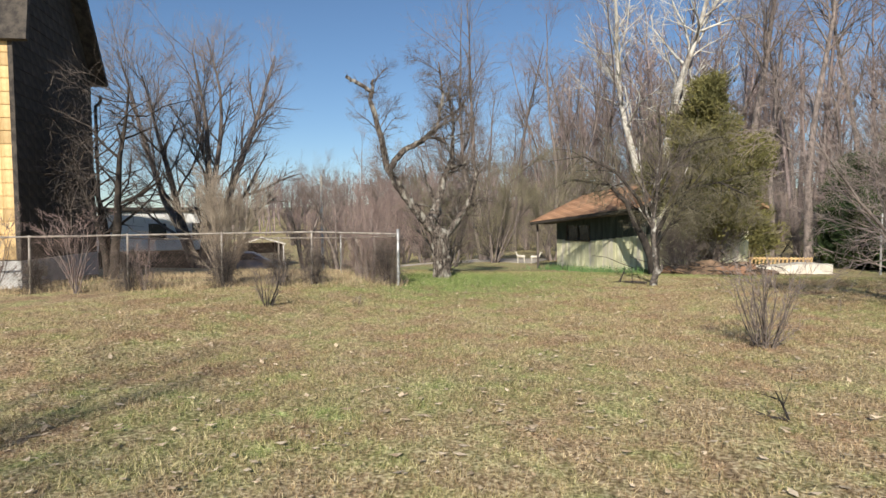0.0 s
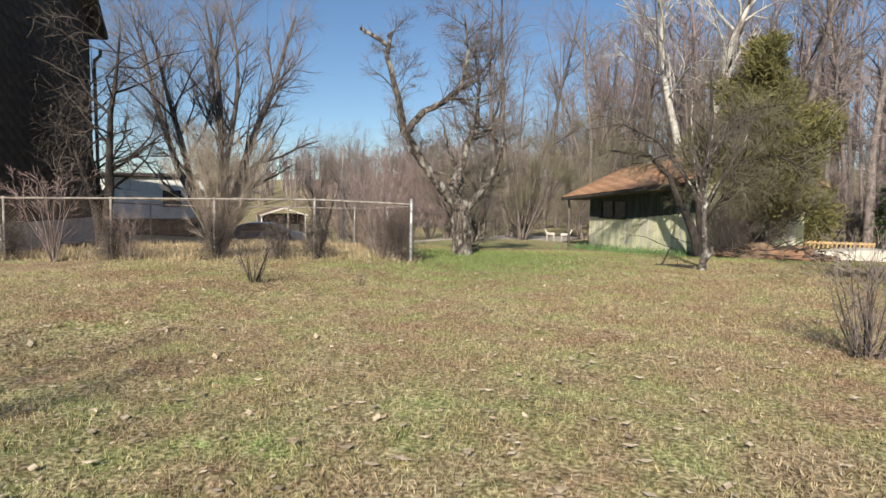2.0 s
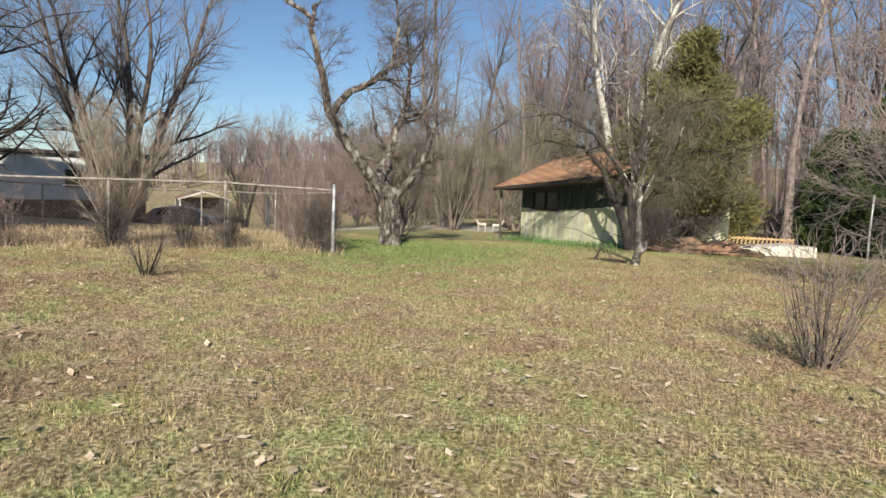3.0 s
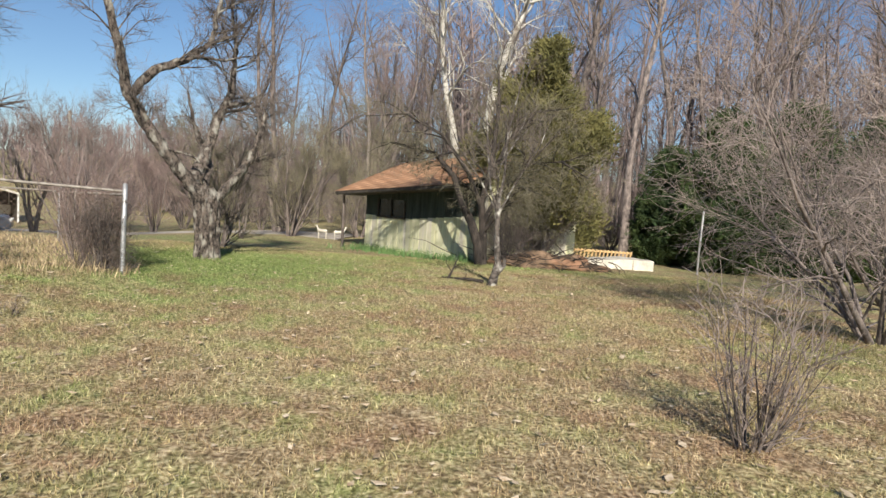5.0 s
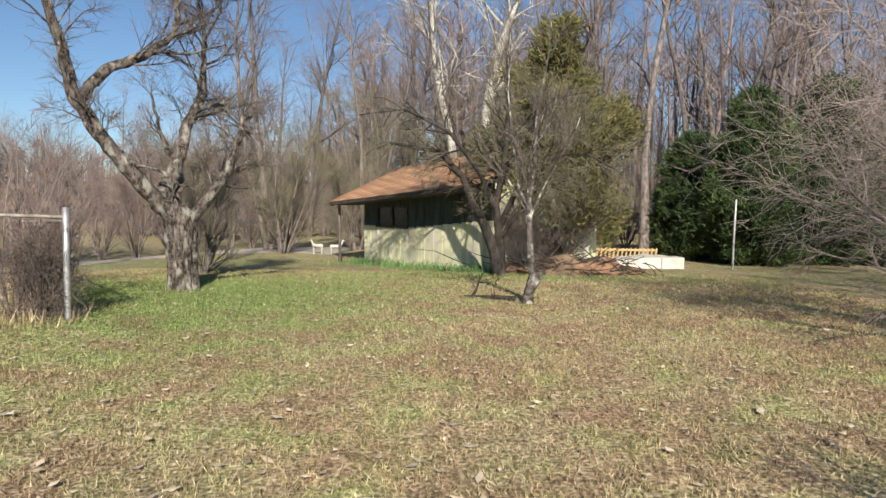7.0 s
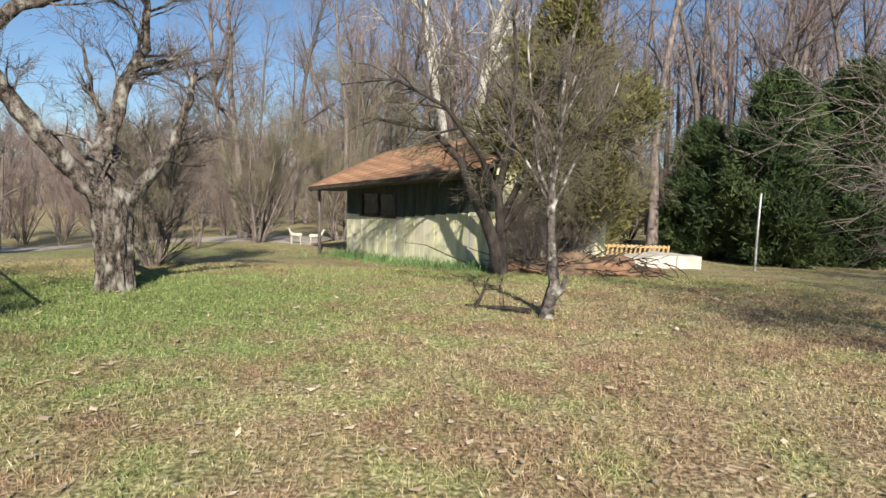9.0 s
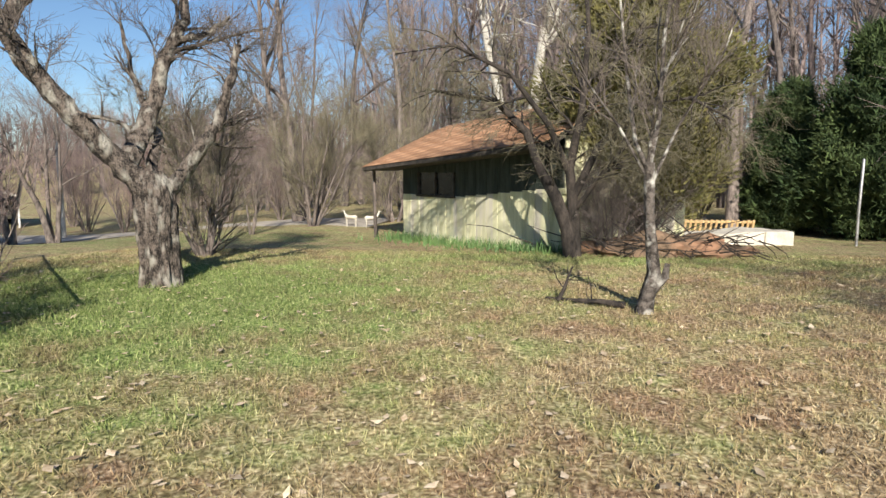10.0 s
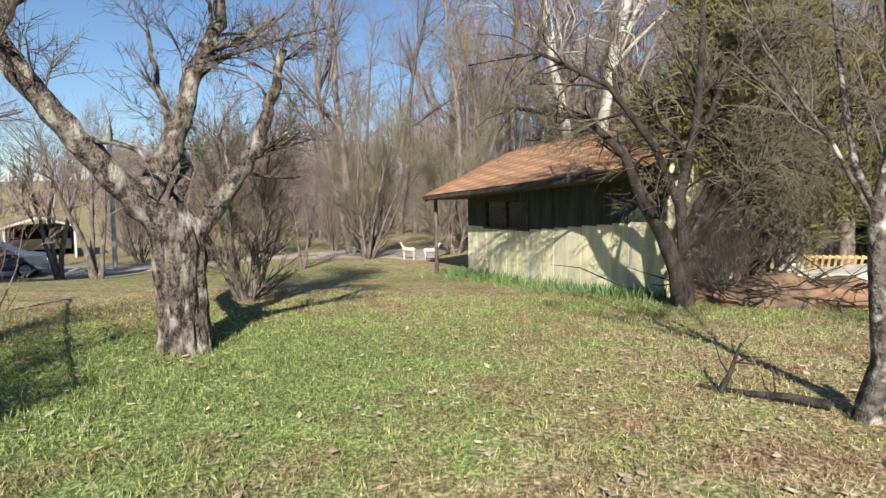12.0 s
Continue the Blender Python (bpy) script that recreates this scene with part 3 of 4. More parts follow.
def apple_tree():
    rng = np.random.default_rng(21)
    limbs, twigs = Tubes(), Tubes()
    R, D = np.array([0.87, 0.5, 0]), np.array([-0.5, 0.87, 0])

    def at(r, u, d):
        return R * r + D * d + np.array([0, 0, u])

    def limb(pts, r0, r1, counts, length, sides=9, lift=0.05):
        sides = 12
        pts = np.array([at(*p) for p in pts])
        fine = []
        for a, b in zip(pts, pts[1:]):
            for k in range(6):
                fine.append(a + (b - a) * k / 6 + rng.normal(0, 0.013, 3))
        fine.append(pts[-1])
        fine = np.array(fine)
        limbs.add(fine, np.linspace(r0, r1, len(fine)), sides, 0.28, rng)
        sprout(rng, limbs, twigs, fine, r0, r1, counts, length, 0.85, lift, 0.16, 0, 0.2, 0.55)

    # furrowed trunk with a flared foot
    key = np.array([-0.15, 0.05, 0.3, 0.7, 1.05, 1.3, 1.5])
    zz = np.linspace(-0.15, 1.5, 64)
    rad = np.interp(zz, key, (0.33, 0.285, 0.25, 0.232, 0.24, 0.235, 0.12))
    ns = 84
    ang = np.arange(ns) * 2 * np.pi / ns
    tv = []
    for z, r in zip(zz, rad):
        for a in ang:
            q = Vector((math.cos(a) * 3.2, math.sin(a) * 3.2, z * 1.3))
            rr = r * (1 + 0.20 * noise.noise(q) + 0.12 * noise.noise(q * 3.1) + 0.06 * math.sin(a * 5 + z)
                      - 0.16 * max(0.0, 0.28 - abs(noise.noise(Vector((math.cos(a) * 4.6, math.sin(a) * 4.6, z * 0.9 + 7))))) / 0.28
                      + 0.05 * noise.noise(Vector((math.cos(a) * 11, math.sin(a) * 11, z * 9))))
            tv.append((rr * math.cos(a) - 0.03 * z, rr * math.sin(a), z))
    limbs.v.append(np.array(tv))
    i = (np.arange(63)[:, None] * ns + np.arange(ns)[None, :]).ravel() + limbs.n
    j = (np.arange(63)[:, None] * ns + (np.arange(ns)[None, :] + 1) % ns).ravel() + limbs.n
    limbs.f += [np.stack([i, j, j + ns], 1), np.stack([i, j + ns, i + ns], 1)]
    limbs.n += 64 * ns
    limb([(0.0, 1.15, 0), (-0.5, 1.7, 0), (-1.05, 2.4, -0.1), (-1.52, 3.15, -0.2), (-1.66, 3.9, -0.3), (-1.95, 5.0, -0.3), (-1.85, 5.6, -0.25)], 0.15, 0.045, (18, 10, 7), 1.0)
    limb([(-1.5, 3.1, -0.2), (-1.1, 3.65, -0.2), (-0.5, 3.95, -0.1), (-0.05, 4.35, 0), (0.1, 5.3, 0), (0.0, 6.2, 0.1)], 0.095, 0.018, (22, 10, 7), 1.25)
    limb([(-0.3, 1.6, 0.1), (-0.02, 2.3, 0.4), (0.15, 2.9, 0.5), (0.42, 3.5, 0.6), (0.5, 4.4, 0.7), (0.35, 5.6, 0.7)], 0.128, 0.022, (22, 10, 7), 1.25)
    limb([(0.3, 3.2, 0.55), (0.75, 3.35, 0.5), (1.0, 3.55, 0.4)], 0.05, 0.02, (6, 5), 0.5)
    limb([(0.05, 1.15, 0), (0.42, 1.6, 0), (0.75, 2.1, -0.1), (0.9, 2.55, -0.1), (1.05, 3.1, -0.1)], 0.11, 0.04, (15, 9, 6), 0.85)
    limb([(-0.1, 1.35, 0.1), (0.05, 1.9, 0.5), (-0.2, 2.6, 1.1), (-0.4, 3.6, 1.5)], 0.08, 0.02, (8, 6, 5), 0.9)
    limb([(-0.9, 2.2, -0.1), (-0.4, 2.1, -0.35), (-0.05, 1.85, -0.5), (0.2, 1.75, -0.5)], 0.03, 0.008, (5, 4), 0.5)
    limb([(-1.85, 5.2, -0.3), (-2.3, 5.5, -0.3), (-2.6, 5.65, -0.35)], 0.06, 0.045, (5, 4), 0.35)
    root = empty("apple_tree", 0, 0, 0)
    part("trunk", limbs.mesh("trunk", M_BARK), M_BARK, root)
    part("crown", twigs.mesh("crown", M_TWIG_DARK), M_TWIG_DARK, root)
    set_at(root, -5.43, 13.3)
    return tagged(root, "gnarled old bare apple tree with lichen-patched bark", "tree")


apple_tree()


def shed_tree():
    """The dark leaning tree at the shed's corner, with long arching branches that droop."""
    rng = np.random.default_rng(33)
    limbs, twigs = Tubes(), Tubes()
    for pts, r in ((((0, 0, -0.1), (-0.12, -0.05, 0.6), (-0.35, 0, 1.2), (-0.65, 0.1, 1.7), (-0.9, 0.2, 2.4), (-1.5, 0.3, 3.0), (-2.6, 0.3, 3.2)), 0.17),
                   (((0.05, 0, -0.1), (0.0, 0, 0.8), (-0.1, 0, 1.7), (0.1, -0.1, 2.8), (0.2, 0, 4.2), (0.1, 0.1, 5.4)), 0.12),
                   (((-0.1, 0, 1.6), (-0.5, -0.2, 2.5), (-1.2, -0.4, 3.4), (-2.2, -0.5, 3.9), (-3.3, -0.4, 3.8)), 0.07),
                   (((0, 0, 1.2), (0.4, -0.2, 2.1), (1.1, -0.4, 2.8), (1.9, -0.5, 2.9), (2.6, -0.6, 2.5)), 0.08),
                   (((0.1, 0, 2.4), (0.5, 0.1, 3.4), (1.2, 0.0, 4.2), (2.0, -0.2, 4.3)), 0.06),
                   (((0, 0, 0.9), (0.5, -0.5, 1.7), (0.9, -0.9, 2.2), (1.4, -1.2, 2.0)), 0.05)):
        p = np.array(pts)
        limbs.add(p, np.linspace(r, r * 0.2, len(p)), 7, 0.25, rng)
        sprout(rng, limbs, twigs, p, r, r * 0.2, (22, 10, 6), 1.35, 0.8, -0.06, 0.2, 0, 0.3, 0.55)
    root = empty("crabapple_tree", 0, 0, 0)
    part("trunk", limbs.mesh("trunk", M_BARK_DARK), M_BARK_DARK, root)
    part("crown", twigs.mesh("crown", M_TWIG_OLIVE), M_TWIG_OLIVE, root)
    set_at(root, 0.1, 17.9)
    return tagged(root, "dark leaning tree with drooping bare branches at the shed corner", "tree")


shed_tree()


def lichen_sapling():
    rng = np.random.default_rng(44)
    limbs, twigs = Tubes(), Tubes()
    trunk = np.array([(0, 0, -0.1), (0.03, 0, 0.15), (0.10, 0, 0.45), (0.06, 0, 0.75), (0.03, 0, 1.1), (0.02, 0, 1.55)])
    limbs.add(trunk, (0.11, 0.085, 0.066, 0.06, 0.05, 0.055), 12, 0.35, rng)
    limbs.add([(0.08, 0, 0.25), (0.2, -0.03, 0.42), (0.22, -0.03, 0.55)], (0.05, 0.04, 0.025), 7, 0.3, rng)
    for pts, r in ((((0.02, 0, 1.45), (-0.12, 0, 1.75), (-0.2, 0.05, 2.3), (-0.3, 0.1, 3.2), (-0.25, 0.1, 4.2)), 0.045),
                   (((0.02, 0, 1.5), (0.1, 0, 2.0), (0.12, 0, 2.8), (0.3, 0.1, 3.8), (0.35, 0.1, 4.6)), 0.05),
                   (((0.03, 0, 1.3), (0.3, 0.1, 1.9), (0.7, 0.1, 2.6), (0.9, 0.2, 3.2)), 0.03),
                   (((0.0, 0, 1.4), (-0.3, -0.1, 1.9), (-0.75, -0.2, 2.5), (-1.0, -0.2, 3.1)), 0.03),
                   (((0.0, 0, 1.5), (0.0, -0.3, 2.1), (0.2, -0.6, 2.9)), 0.03)):
        p = np.array(pts)
        r *= 0.62
        limbs.add(p, np.linspace(r, r * 0.25, len(p)), 6, 0.2, rng)
        sprout(rng, limbs, twigs, p, r, r * 0.25, (11, 6, 4), 0.9, 0.6, 0.06, 0.14, 0, 0.15, 0.5)
    root = empty("young_tree", 0, 0, 0)
    part("trunk", limbs.mesh("trunk", M_BARK_LICHEN), M_BARK_LICHEN, root)
    part("crown", twigs.mesh("crown", M_TWIG_DARK), M_TWIG_DARK, root)
    set_at(root, 0.40, 12.3)
    return tagged(root, "young bare tree with white lichen on its forked trunk", "tree")


lichen_sapling()

# sycamore and the tall trees at the edge of the wood
t = make_tree("sycamore_tree", 51, 19, 0.34, (20, 8, 5), 5.2, 0.8, 0.05, 0.18, 0.35, M_BARK_PALE, M_BARK_PALE, stems=2, spread=0.10)
tagged(set_at(t, -1.0, 36.5), "tall sycamore with white mottled bare branches", "tree")

WOODS = "bare trees of the wood"
kinds = []
for k, (h, r, cnt, ln, br, st) in enumerate(((16, 0.24, (16, 8, 6), 3.6, 0.35, 1), (17, 0.20, (14, 8, 7), 4.0, 0.4, 2), (15, 0.17, (18, 9, 5), 2.8, 0.3, 1), (14, 0.22, (14, 9, 7), 4.2, 0.3, 2), (18, 0.28, (17, 8, 6), 4.4, 0.4, 1))):
    t = make_tree("woodland_tree", 60 + k, h, r * 0.8, cnt, ln, 0.72, 0.06, 0.15, br, M_BARK_GREY, M_TWIG_RED if k in (1, 2) else M_TWIG, stems=st, spread=0.16)
    kinds.append(tagged(t, "tall bare grey-brown tree at the edge of the wood", "tree", WOODS))


def wood_edge(x):
    """How far back the wood begins."""
    return float(np.interp(x, [-60, -34, -22, -12, -6, 0, 6, 14, 22, 40], [62, 58, 50, 40, 33, 30, 28, 28, 25, 22]))


rng = np.random.default_rng(9)
spots = [(5.6, 26.6), (8.2, 29.5), (10.8, 30.5), (-9.6, 29.5), (3.4, 31.0), (13.2, 28.5), (-6.0, 33.0)]
tries = 0
while len(spots) < 118 and tries < 6000:
    tries += 1
    x = rng.uniform(-42, 34)
    depth = rng.random() ** 1.4 * 38
    y = wood_edge(x) + depth
    if abs(x + 1) < 1.5 and abs(y - 36.5) < 1.5:
        continue
    if all((x - a) ** 2 + (y - b) ** 2 > 3.2 for a, b in spots):
        spots.append((x, y))
for i, (x, y) in enumerate(spots):
    s = rng.uniform(0.72, 1.0) * (0.82 if x < -14 else 1.0)
    k = kinds[i % 5]
    if i < 5:
        set_at(k, x, y, rng.uniform(0, 360), 1.0)
    else:
        again(k, x, y, rng.uniform(0, 360), s, s * rng.uniform(0.9, 1.12))

# the spreading tree beyond the garden, the dark crooked one by the house, small ones on the far lawn
t = make_tree("spreading_tree", 71, 12.0, 0.26, (17, 11, 9), 3.4, 0.65, 0.06, 0.13, 0.12, M_BARK_GREY, M_TWIG, stems=5, spread=0.55)
tagged(set_at(t, -19.2, 18.4), "wide vase-shaped bare tree beyond the garden fence", "tree")
t = make_tree("crooked_tree", 72, 5.4, 0.15, (13, 8, 5), 2.4, 1.0, 0.03, 0.28, 0.25, M_BARK_DARK, M_TWIG_DARK, lean=(0.15, 0.2), stems=3, spread=0.35)
tagged(set_at(t, -13.3, 8.9), "dark crooked bare tree beside the house", "tree")
t = make_tree("small_tree", 73, 4.6, 0.11, (12, 8, 5), 1.9, 0.6, 0.07, 0.12, 0.25, M_BARK_GREY, M_TWIG, stems=3, spread=0.25)
tagged(set_at(t, -14.6, 22.6), "small bare tree on the far lawn", "tree", "small lawn trees")
again(t, -18.5, 25.5, 120, 1.05)
again(t, -9.4, 24.6, 200, 0.55)
t = make_tree("lawn_shrub", 74, 3.3, 0.05, (12, 9, 6), 1.1, 0.6, 0.05, 0.14, 0.12, M_BARK_GREY, M_TWIG_OLIVE, stems=9, spread=0.34)
tagged(set_at(t, -6.85, 17.0), "tall twiggy bare shrub behind the apple tree", "shrub")
t2 = again(t, -8.4, 27.5, 90, 1.5)
tagged(t2, "broad twiggy grey-brown shrub at the wood's edge", "shrub")
tagged(again(t, -5.8, 29.5, 200, 1.4), "broad twiggy grey-brown shrub at the wood's edge", "shrub")

t = make_tree("yard_tree", 77, 8.5, 0.16, (14, 9, 6), 2.6, 0.65, 0.06, 0.12, 0.25, M_BARK_GREY, M_TWIG)
tagged(set_at(t, -1.9, -13.2), "bare tree whose branches shade the lawn", "tree", "yard trees")
again(t, -0.6, -9.8, 140, 0.8)

# brush along the wood's edge and reddish scrub beyond the garden
BR = "brush along the wood"
b1 = make_tree("brush", 81, 4.2, 0.04, (9, 8, 5), 1.6, 0.6, 0.05, 0.14, 0.08, M_BARK_GREY, M_TWIG, stems=12, spread=0.42)
b2 = make_tree("brush", 82, 4.8, 0.04, (8, 8, 5), 1.5, 0.5, 0.08, 0.12, 0.08, M_BARK_GREY, M_TWIG_RED, stems=14, spread=0.34)
tagged(set_at(b1, 9.5, 27.5, 0), "dense bare brush at the foot of the wood", "brush", BR)
tagged(set_at(b2, -13.5, 30.0, 0), "reddish-brown bare scrub beyond the garden", "brush", BR)
for i in range(58):
    x = -34 + 66 * (i + rng.random()) / 58
    y = wood_edge(x) + rng.uniform(-1.0, 5)
    if -13 < x < -3:
        y += 1.5
    again(b1 if i % 3 else b2, x, y, rng.uniform(0, 360), rng.uniform(0.7, 1.1))
for x, y, s in ((-16.5, 31, 1.0), (-11.2, 31.5, 0.9), (-19.5, 33, 1.1), (-14.8, 34, 1.1), (-22.5, 34.5, 1.0), (-18, 37, 1.2), (-26, 38, 1.1)):
    again(b2, x, y, rng.uniform(0, 360), s)
for i in range(26):
    again(b1 if i % 2 else b2, -46 + i * 3.4 + rng.uniform(-1, 1), 66 + rng.uniform(-5, 8), rng.uniform(0, 360), 1.9)


for x, y, s in ((1.0, 19.2, 0.62), (1.7, 19.7, 0.7), (0.75, 18.6, 0.45)):
    tagged(again(b1, x, y, rng.uniform(0, 360), s), "tangle of bare grey stems against the shed corner", "brush", BR)


def far_wood(n, seed):
    """The depth of the wood: many slender bare trees, each a trunk with thin boughs and twigs."""
    g = np.random.default_rng(seed)
    x = g.uniform(-85, 62, n)
    y = np.array([wood_edge(q) for q in x]) + 9 + 42 * g.random(n)
    low = smooth(-6, -20, x)
    h = g.uniform(13, 19, n) * (1 - 0.55 * low)
    foot = np.stack([x, y, gz(x, y) - 0.2], 1)
    lean = np.stack([g.normal(0, 0.05, n), g.normal(0, 0.05, n), np.ones(n)], 1)
    wood = Tubes()
    for i in range(n):
        d = lean[i] * h[i]
        bow = np.array([g.normal(0, 0.25), g.normal(0, 0.25), 0])
        rr = 0.10 + 0.10 * g.random()
        wood.add([foot[i], foot[i] + d * 0.4 + bow, foot[i] + d * 0.75 + bow * 0.5, foot[i] + d], (rr, rr * 0.75, rr * 0.4, 0.02), 4)
    nb, nt = 30, 6

    def spikes(p, d, ln, w):
        side = np.cross(d, g.normal(0, 1, d.shape))
        side /= np.linalg.norm(side, axis=1)[:, None] + 1e-9
        return np.stack([p - side * w, p + side * w, p + d * ln[:, None]], 1).reshape(-1, 3)

    f = 0.25 + 0.73 * g.random((n, nb)) ** 0.85
    p = (foot[:, None] + lean[:, None] * (h[:, None] * f)[..., None]).reshape(-1, 3)
    a = g.random(n * nb) * 2 * np.pi
    d = np.stack([np.cos(a), np.sin(a), 0.7 + 1.1 * g.random(n * nb)], 1)
    d /= np.linalg.norm(d, axis=1)[:, None]
    ln = (h[:, None] * (0.10 + 0.16 * g.random((n, nb))) * (1.2 - 0.6 * f)).ravel()
    v = [spikes(p, d, ln, 0.045)]
    for k in range(nt):
        q = p + d * (ln * (0.25 + 0.7 * g.random(len(ln))))[:, None]
        e = d + g.normal(0, 0.5, d.shape) + np.array([0, 0, 0.25])
        e /= np.linalg.norm(e, axis=1)[:, None]
        v.append(spikes(q, e, ln * (0.25 + 0.35 * g.random(len(ln))), 0.022))
    v = np.concatenate(v)
    tv, tf = np.concatenate(wood.v), np.concatenate(wood.f)
    me = tri_mesh("far_wood", np.concatenate([tv, v]), np.concatenate([tf, np.arange(len(v)).reshape(-1, 3) + len(tv)]), M_FAR)
    return tagged(new("far_wood", me), "dense grey-brown bare wood rising behind the lawn", "wood", kind="stuff")


far_wood(520, 17)


# ---- evergreens ----
def make_evergreen(name, seed, height, radius, count, material, base=0.05, power=0.75, ragged=False):
    rng = np.random.default_rng(seed)
    nb = 110 if ragged else 150
    bt = base + (1 - base) * rng.random(nb) ** 1.1
    ba = rng.random(nb) * 2 * np.pi
    br = radius * (1 - bt) ** power * ((0.2 + 0.95 * rng.random(nb) ** 1.3) if ragged else (0.35 + 0.9 * rng.random(nb))) * np.minimum(1, 0.55 + 2.5 * bt)
    pick = rng.choice(nb, count, p=(br + 0.15) / (br + 0.15).sum())
    s = 0.18 + 0.82 * rng.random(count) ** 0.7
    a = ba[pick]
    rr0 = br[pick] * s
    wide = 0.11 + 0.10 * (1 - s)
    c = np.stack([rr0 * np.cos(a), rr0 * np.sin(a), bt[pick] * height + 0.30 * br[pick] * s ** 1.5], 1) + rng.normal(0, 1, (count, 3)) * wide[:, None] * (1.0 + 0.35 * br[pick][:, None])
    n = count
    out = np.stack([np.cos(a), np.sin(a), 0.55 + 0.3 * rng.random(n)], 1) + rng.normal(0, 0.35, (n, 3))
    out /= np.linalg.norm(out, axis=1)[:, None]
    v, f = [], []
    for k in range(4):
        d = out + rng.normal(0, 0.45, (n, 3))
        d /= np.linalg.norm(d, axis=1)[:, None]
        w = np.cross(d, rng.normal(0, 1, (n, 3)))
        w /= np.linalg.norm(w, axis=1)[:, None]
        ln = (0.10 + 0.20 * rng.random(n))[:, None]
        p = c + rng.normal(0, 0.05, (n, 3))
        tri = np.stack([p - w * 0.022, p + w * 0.022, p + d * ln], 1)
        v.append(tri.reshape(-1, 3))
    v = np.concatenate(v)
    f = np.arange(len(v)).reshape(-1, 3)
    limbs = Tubes()
    limbs.add([(0, 0, -0.1), (0.03, 0, height * 0.5), (0, 0.03, height * 0.93)], (0.13, 0.07, 0.015), 7, 0.2, rng)
    for k in range(nb):
        z, rr, aa = bt[k] * height, br[k], ba[k]
        limbs.add([(0, 0, z), (rr * 0.5 * math.cos(aa), rr * 0.5 * math.sin(aa), z + 0.1 * rr), (rr * math.cos(aa), rr * math.sin(aa), z + 0.3 * rr)], (0.022, 0.014, 0.004), 4)
    root = empty(name, 0, 0, 0)
    part("trunk", limbs.mesh("trunk", M_BARK_DARK), M_BARK_DARK, root)
    part("crown", tri_mesh("crown", v, f, material), material, root)
    return root


t = make_evergreen("cedar_tree", 5, 6.7, 2.75, 24000, M_CEDAR, 0.17, 0.50, True)
tagged(set_at(t, 1.75, 20.4), "olive-green cedar tree standing behind the shed corner", "tree")
t = make_evergreen("cedar_tree", 6, 4.6, 1.4, 8000, M_CEDAR, 0.05, 0.5)
tagged(set_at(t, 2.9, 25.2), "smaller olive-green cedar beside the taller one", "tree")
j = make_evergreen("juniper_tree", 7, 5.6, 1.9, 26000, M_JUNIPER, 0.03, 0.5)
tagged(set_at(j, 8.6, 24.6), "dense dark green juniper at the lawn's edge", "tree", "row of junipers")
again(j, 11.2, 25.0, 70, 1.08)
again(j, 13.9, 24.6, 160, 1.0)
again(j, 16.4, 23.8, 250, 1.1)
again(j, 7.2, 26.6, 200, 0.8)

# ---- shrubs on the lawn and along the fence ----
t = make_tree("lawn_bush", 91, 1.35, 0.014, (5, 4), 0.5, 0.6, 0.05, 0.16, 0.15, M_TWIG_DARK, M_TWIG, stems=20, spread=0.42)
tagged(set_at(t, 2.2, 5.15), "multi-stemmed bare bush alone on the lawn", "bush")
t = make_tree("thicket", 92, 3.9, 0.045, (13, 8, 5), 1.7, 0.75, -0.01, 0.14, 0.12, M_BARK_GREY, M_TWIG, stems=9, spread=0.8)
tagged(set_at(t, 5.6, 9.6, 0, 1.12), "big bare thicket with long arching grey branches", "shrub", "thickets")
again(t, 7.9, 13.0, 100, 1.15)
again(t, 10.6, 17.5, 220, 1.1)
t = make_tree("cut_bush", 93, 0.95, 0.018, (4, 3), 0.35, 0.5, 0.05, 0.12, 0.2, M_BARK_DARK, M_TWIG, stems=10, spread=0.3)
tagged(set_at(t, -5.6, 5.6), "small cut-back bush with dark stems before the fence", "bush")
again(t, -4.55, 6.9, 60, 0.35)
v = make_tree("fence_shrub", 94, 2.6, 0.02, (7, 5, 3), 0.6, 0.55, 0.05, 0.12, 0.05, M_TWIG, M_TWIG_RED, stems=10, spread=0.2)
tagged(set_at(v, -6.0, 10.05), "reddish shoots tangled in the garden fence", "shrub", "fence shrubs")
for x, y, s in ((-6.5, 11.6, 0.7), (-5.5, 10.1, 0.6), (-7.9, 13.2, 0.9), (-10.9, 6.0, 0.8), (-12.6, 5.3, 0.85), (-7.6, 12.4, 0.9), (-9.9, 6.9, 0.5)):
    again(v, x, y, rng.uniform(0, 360), s)
t = make_tree("vase_shrub", 95, 2.7, 0.024, (9, 7, 4), 0.9, 0.4, 0.08, 0.08, 0.15, M_TWIG_PALE, M_TWIG_PALE, stems=22, spread=0.36)
tagged(set_at(t, -8.9, 8.3), "tall vase-shaped shrub of pale straight stems at the fence", "shrub")
t = make_tree("vine", 96, 1.3, 0.014, (11, 8), 0.5, 1.2, -0.02, 0.35, 0.05, M_BARK_DARK, M_TWIG_DARK, stems=18, spread=0.2)
tagged(set_at(t, -5.4, 9.8), "dead vine tangle wound round the fence post", "vine", "fence vines")
for x, y in ((-6.8, 8.85), (-8.5, 7.8), (-10.2, 6.75), (-11.9, 5.8), (-7.4, 8.4)):
    again(t, x, y, rng.uniform(0, 360), rng.uniform(0.7, 0.95))


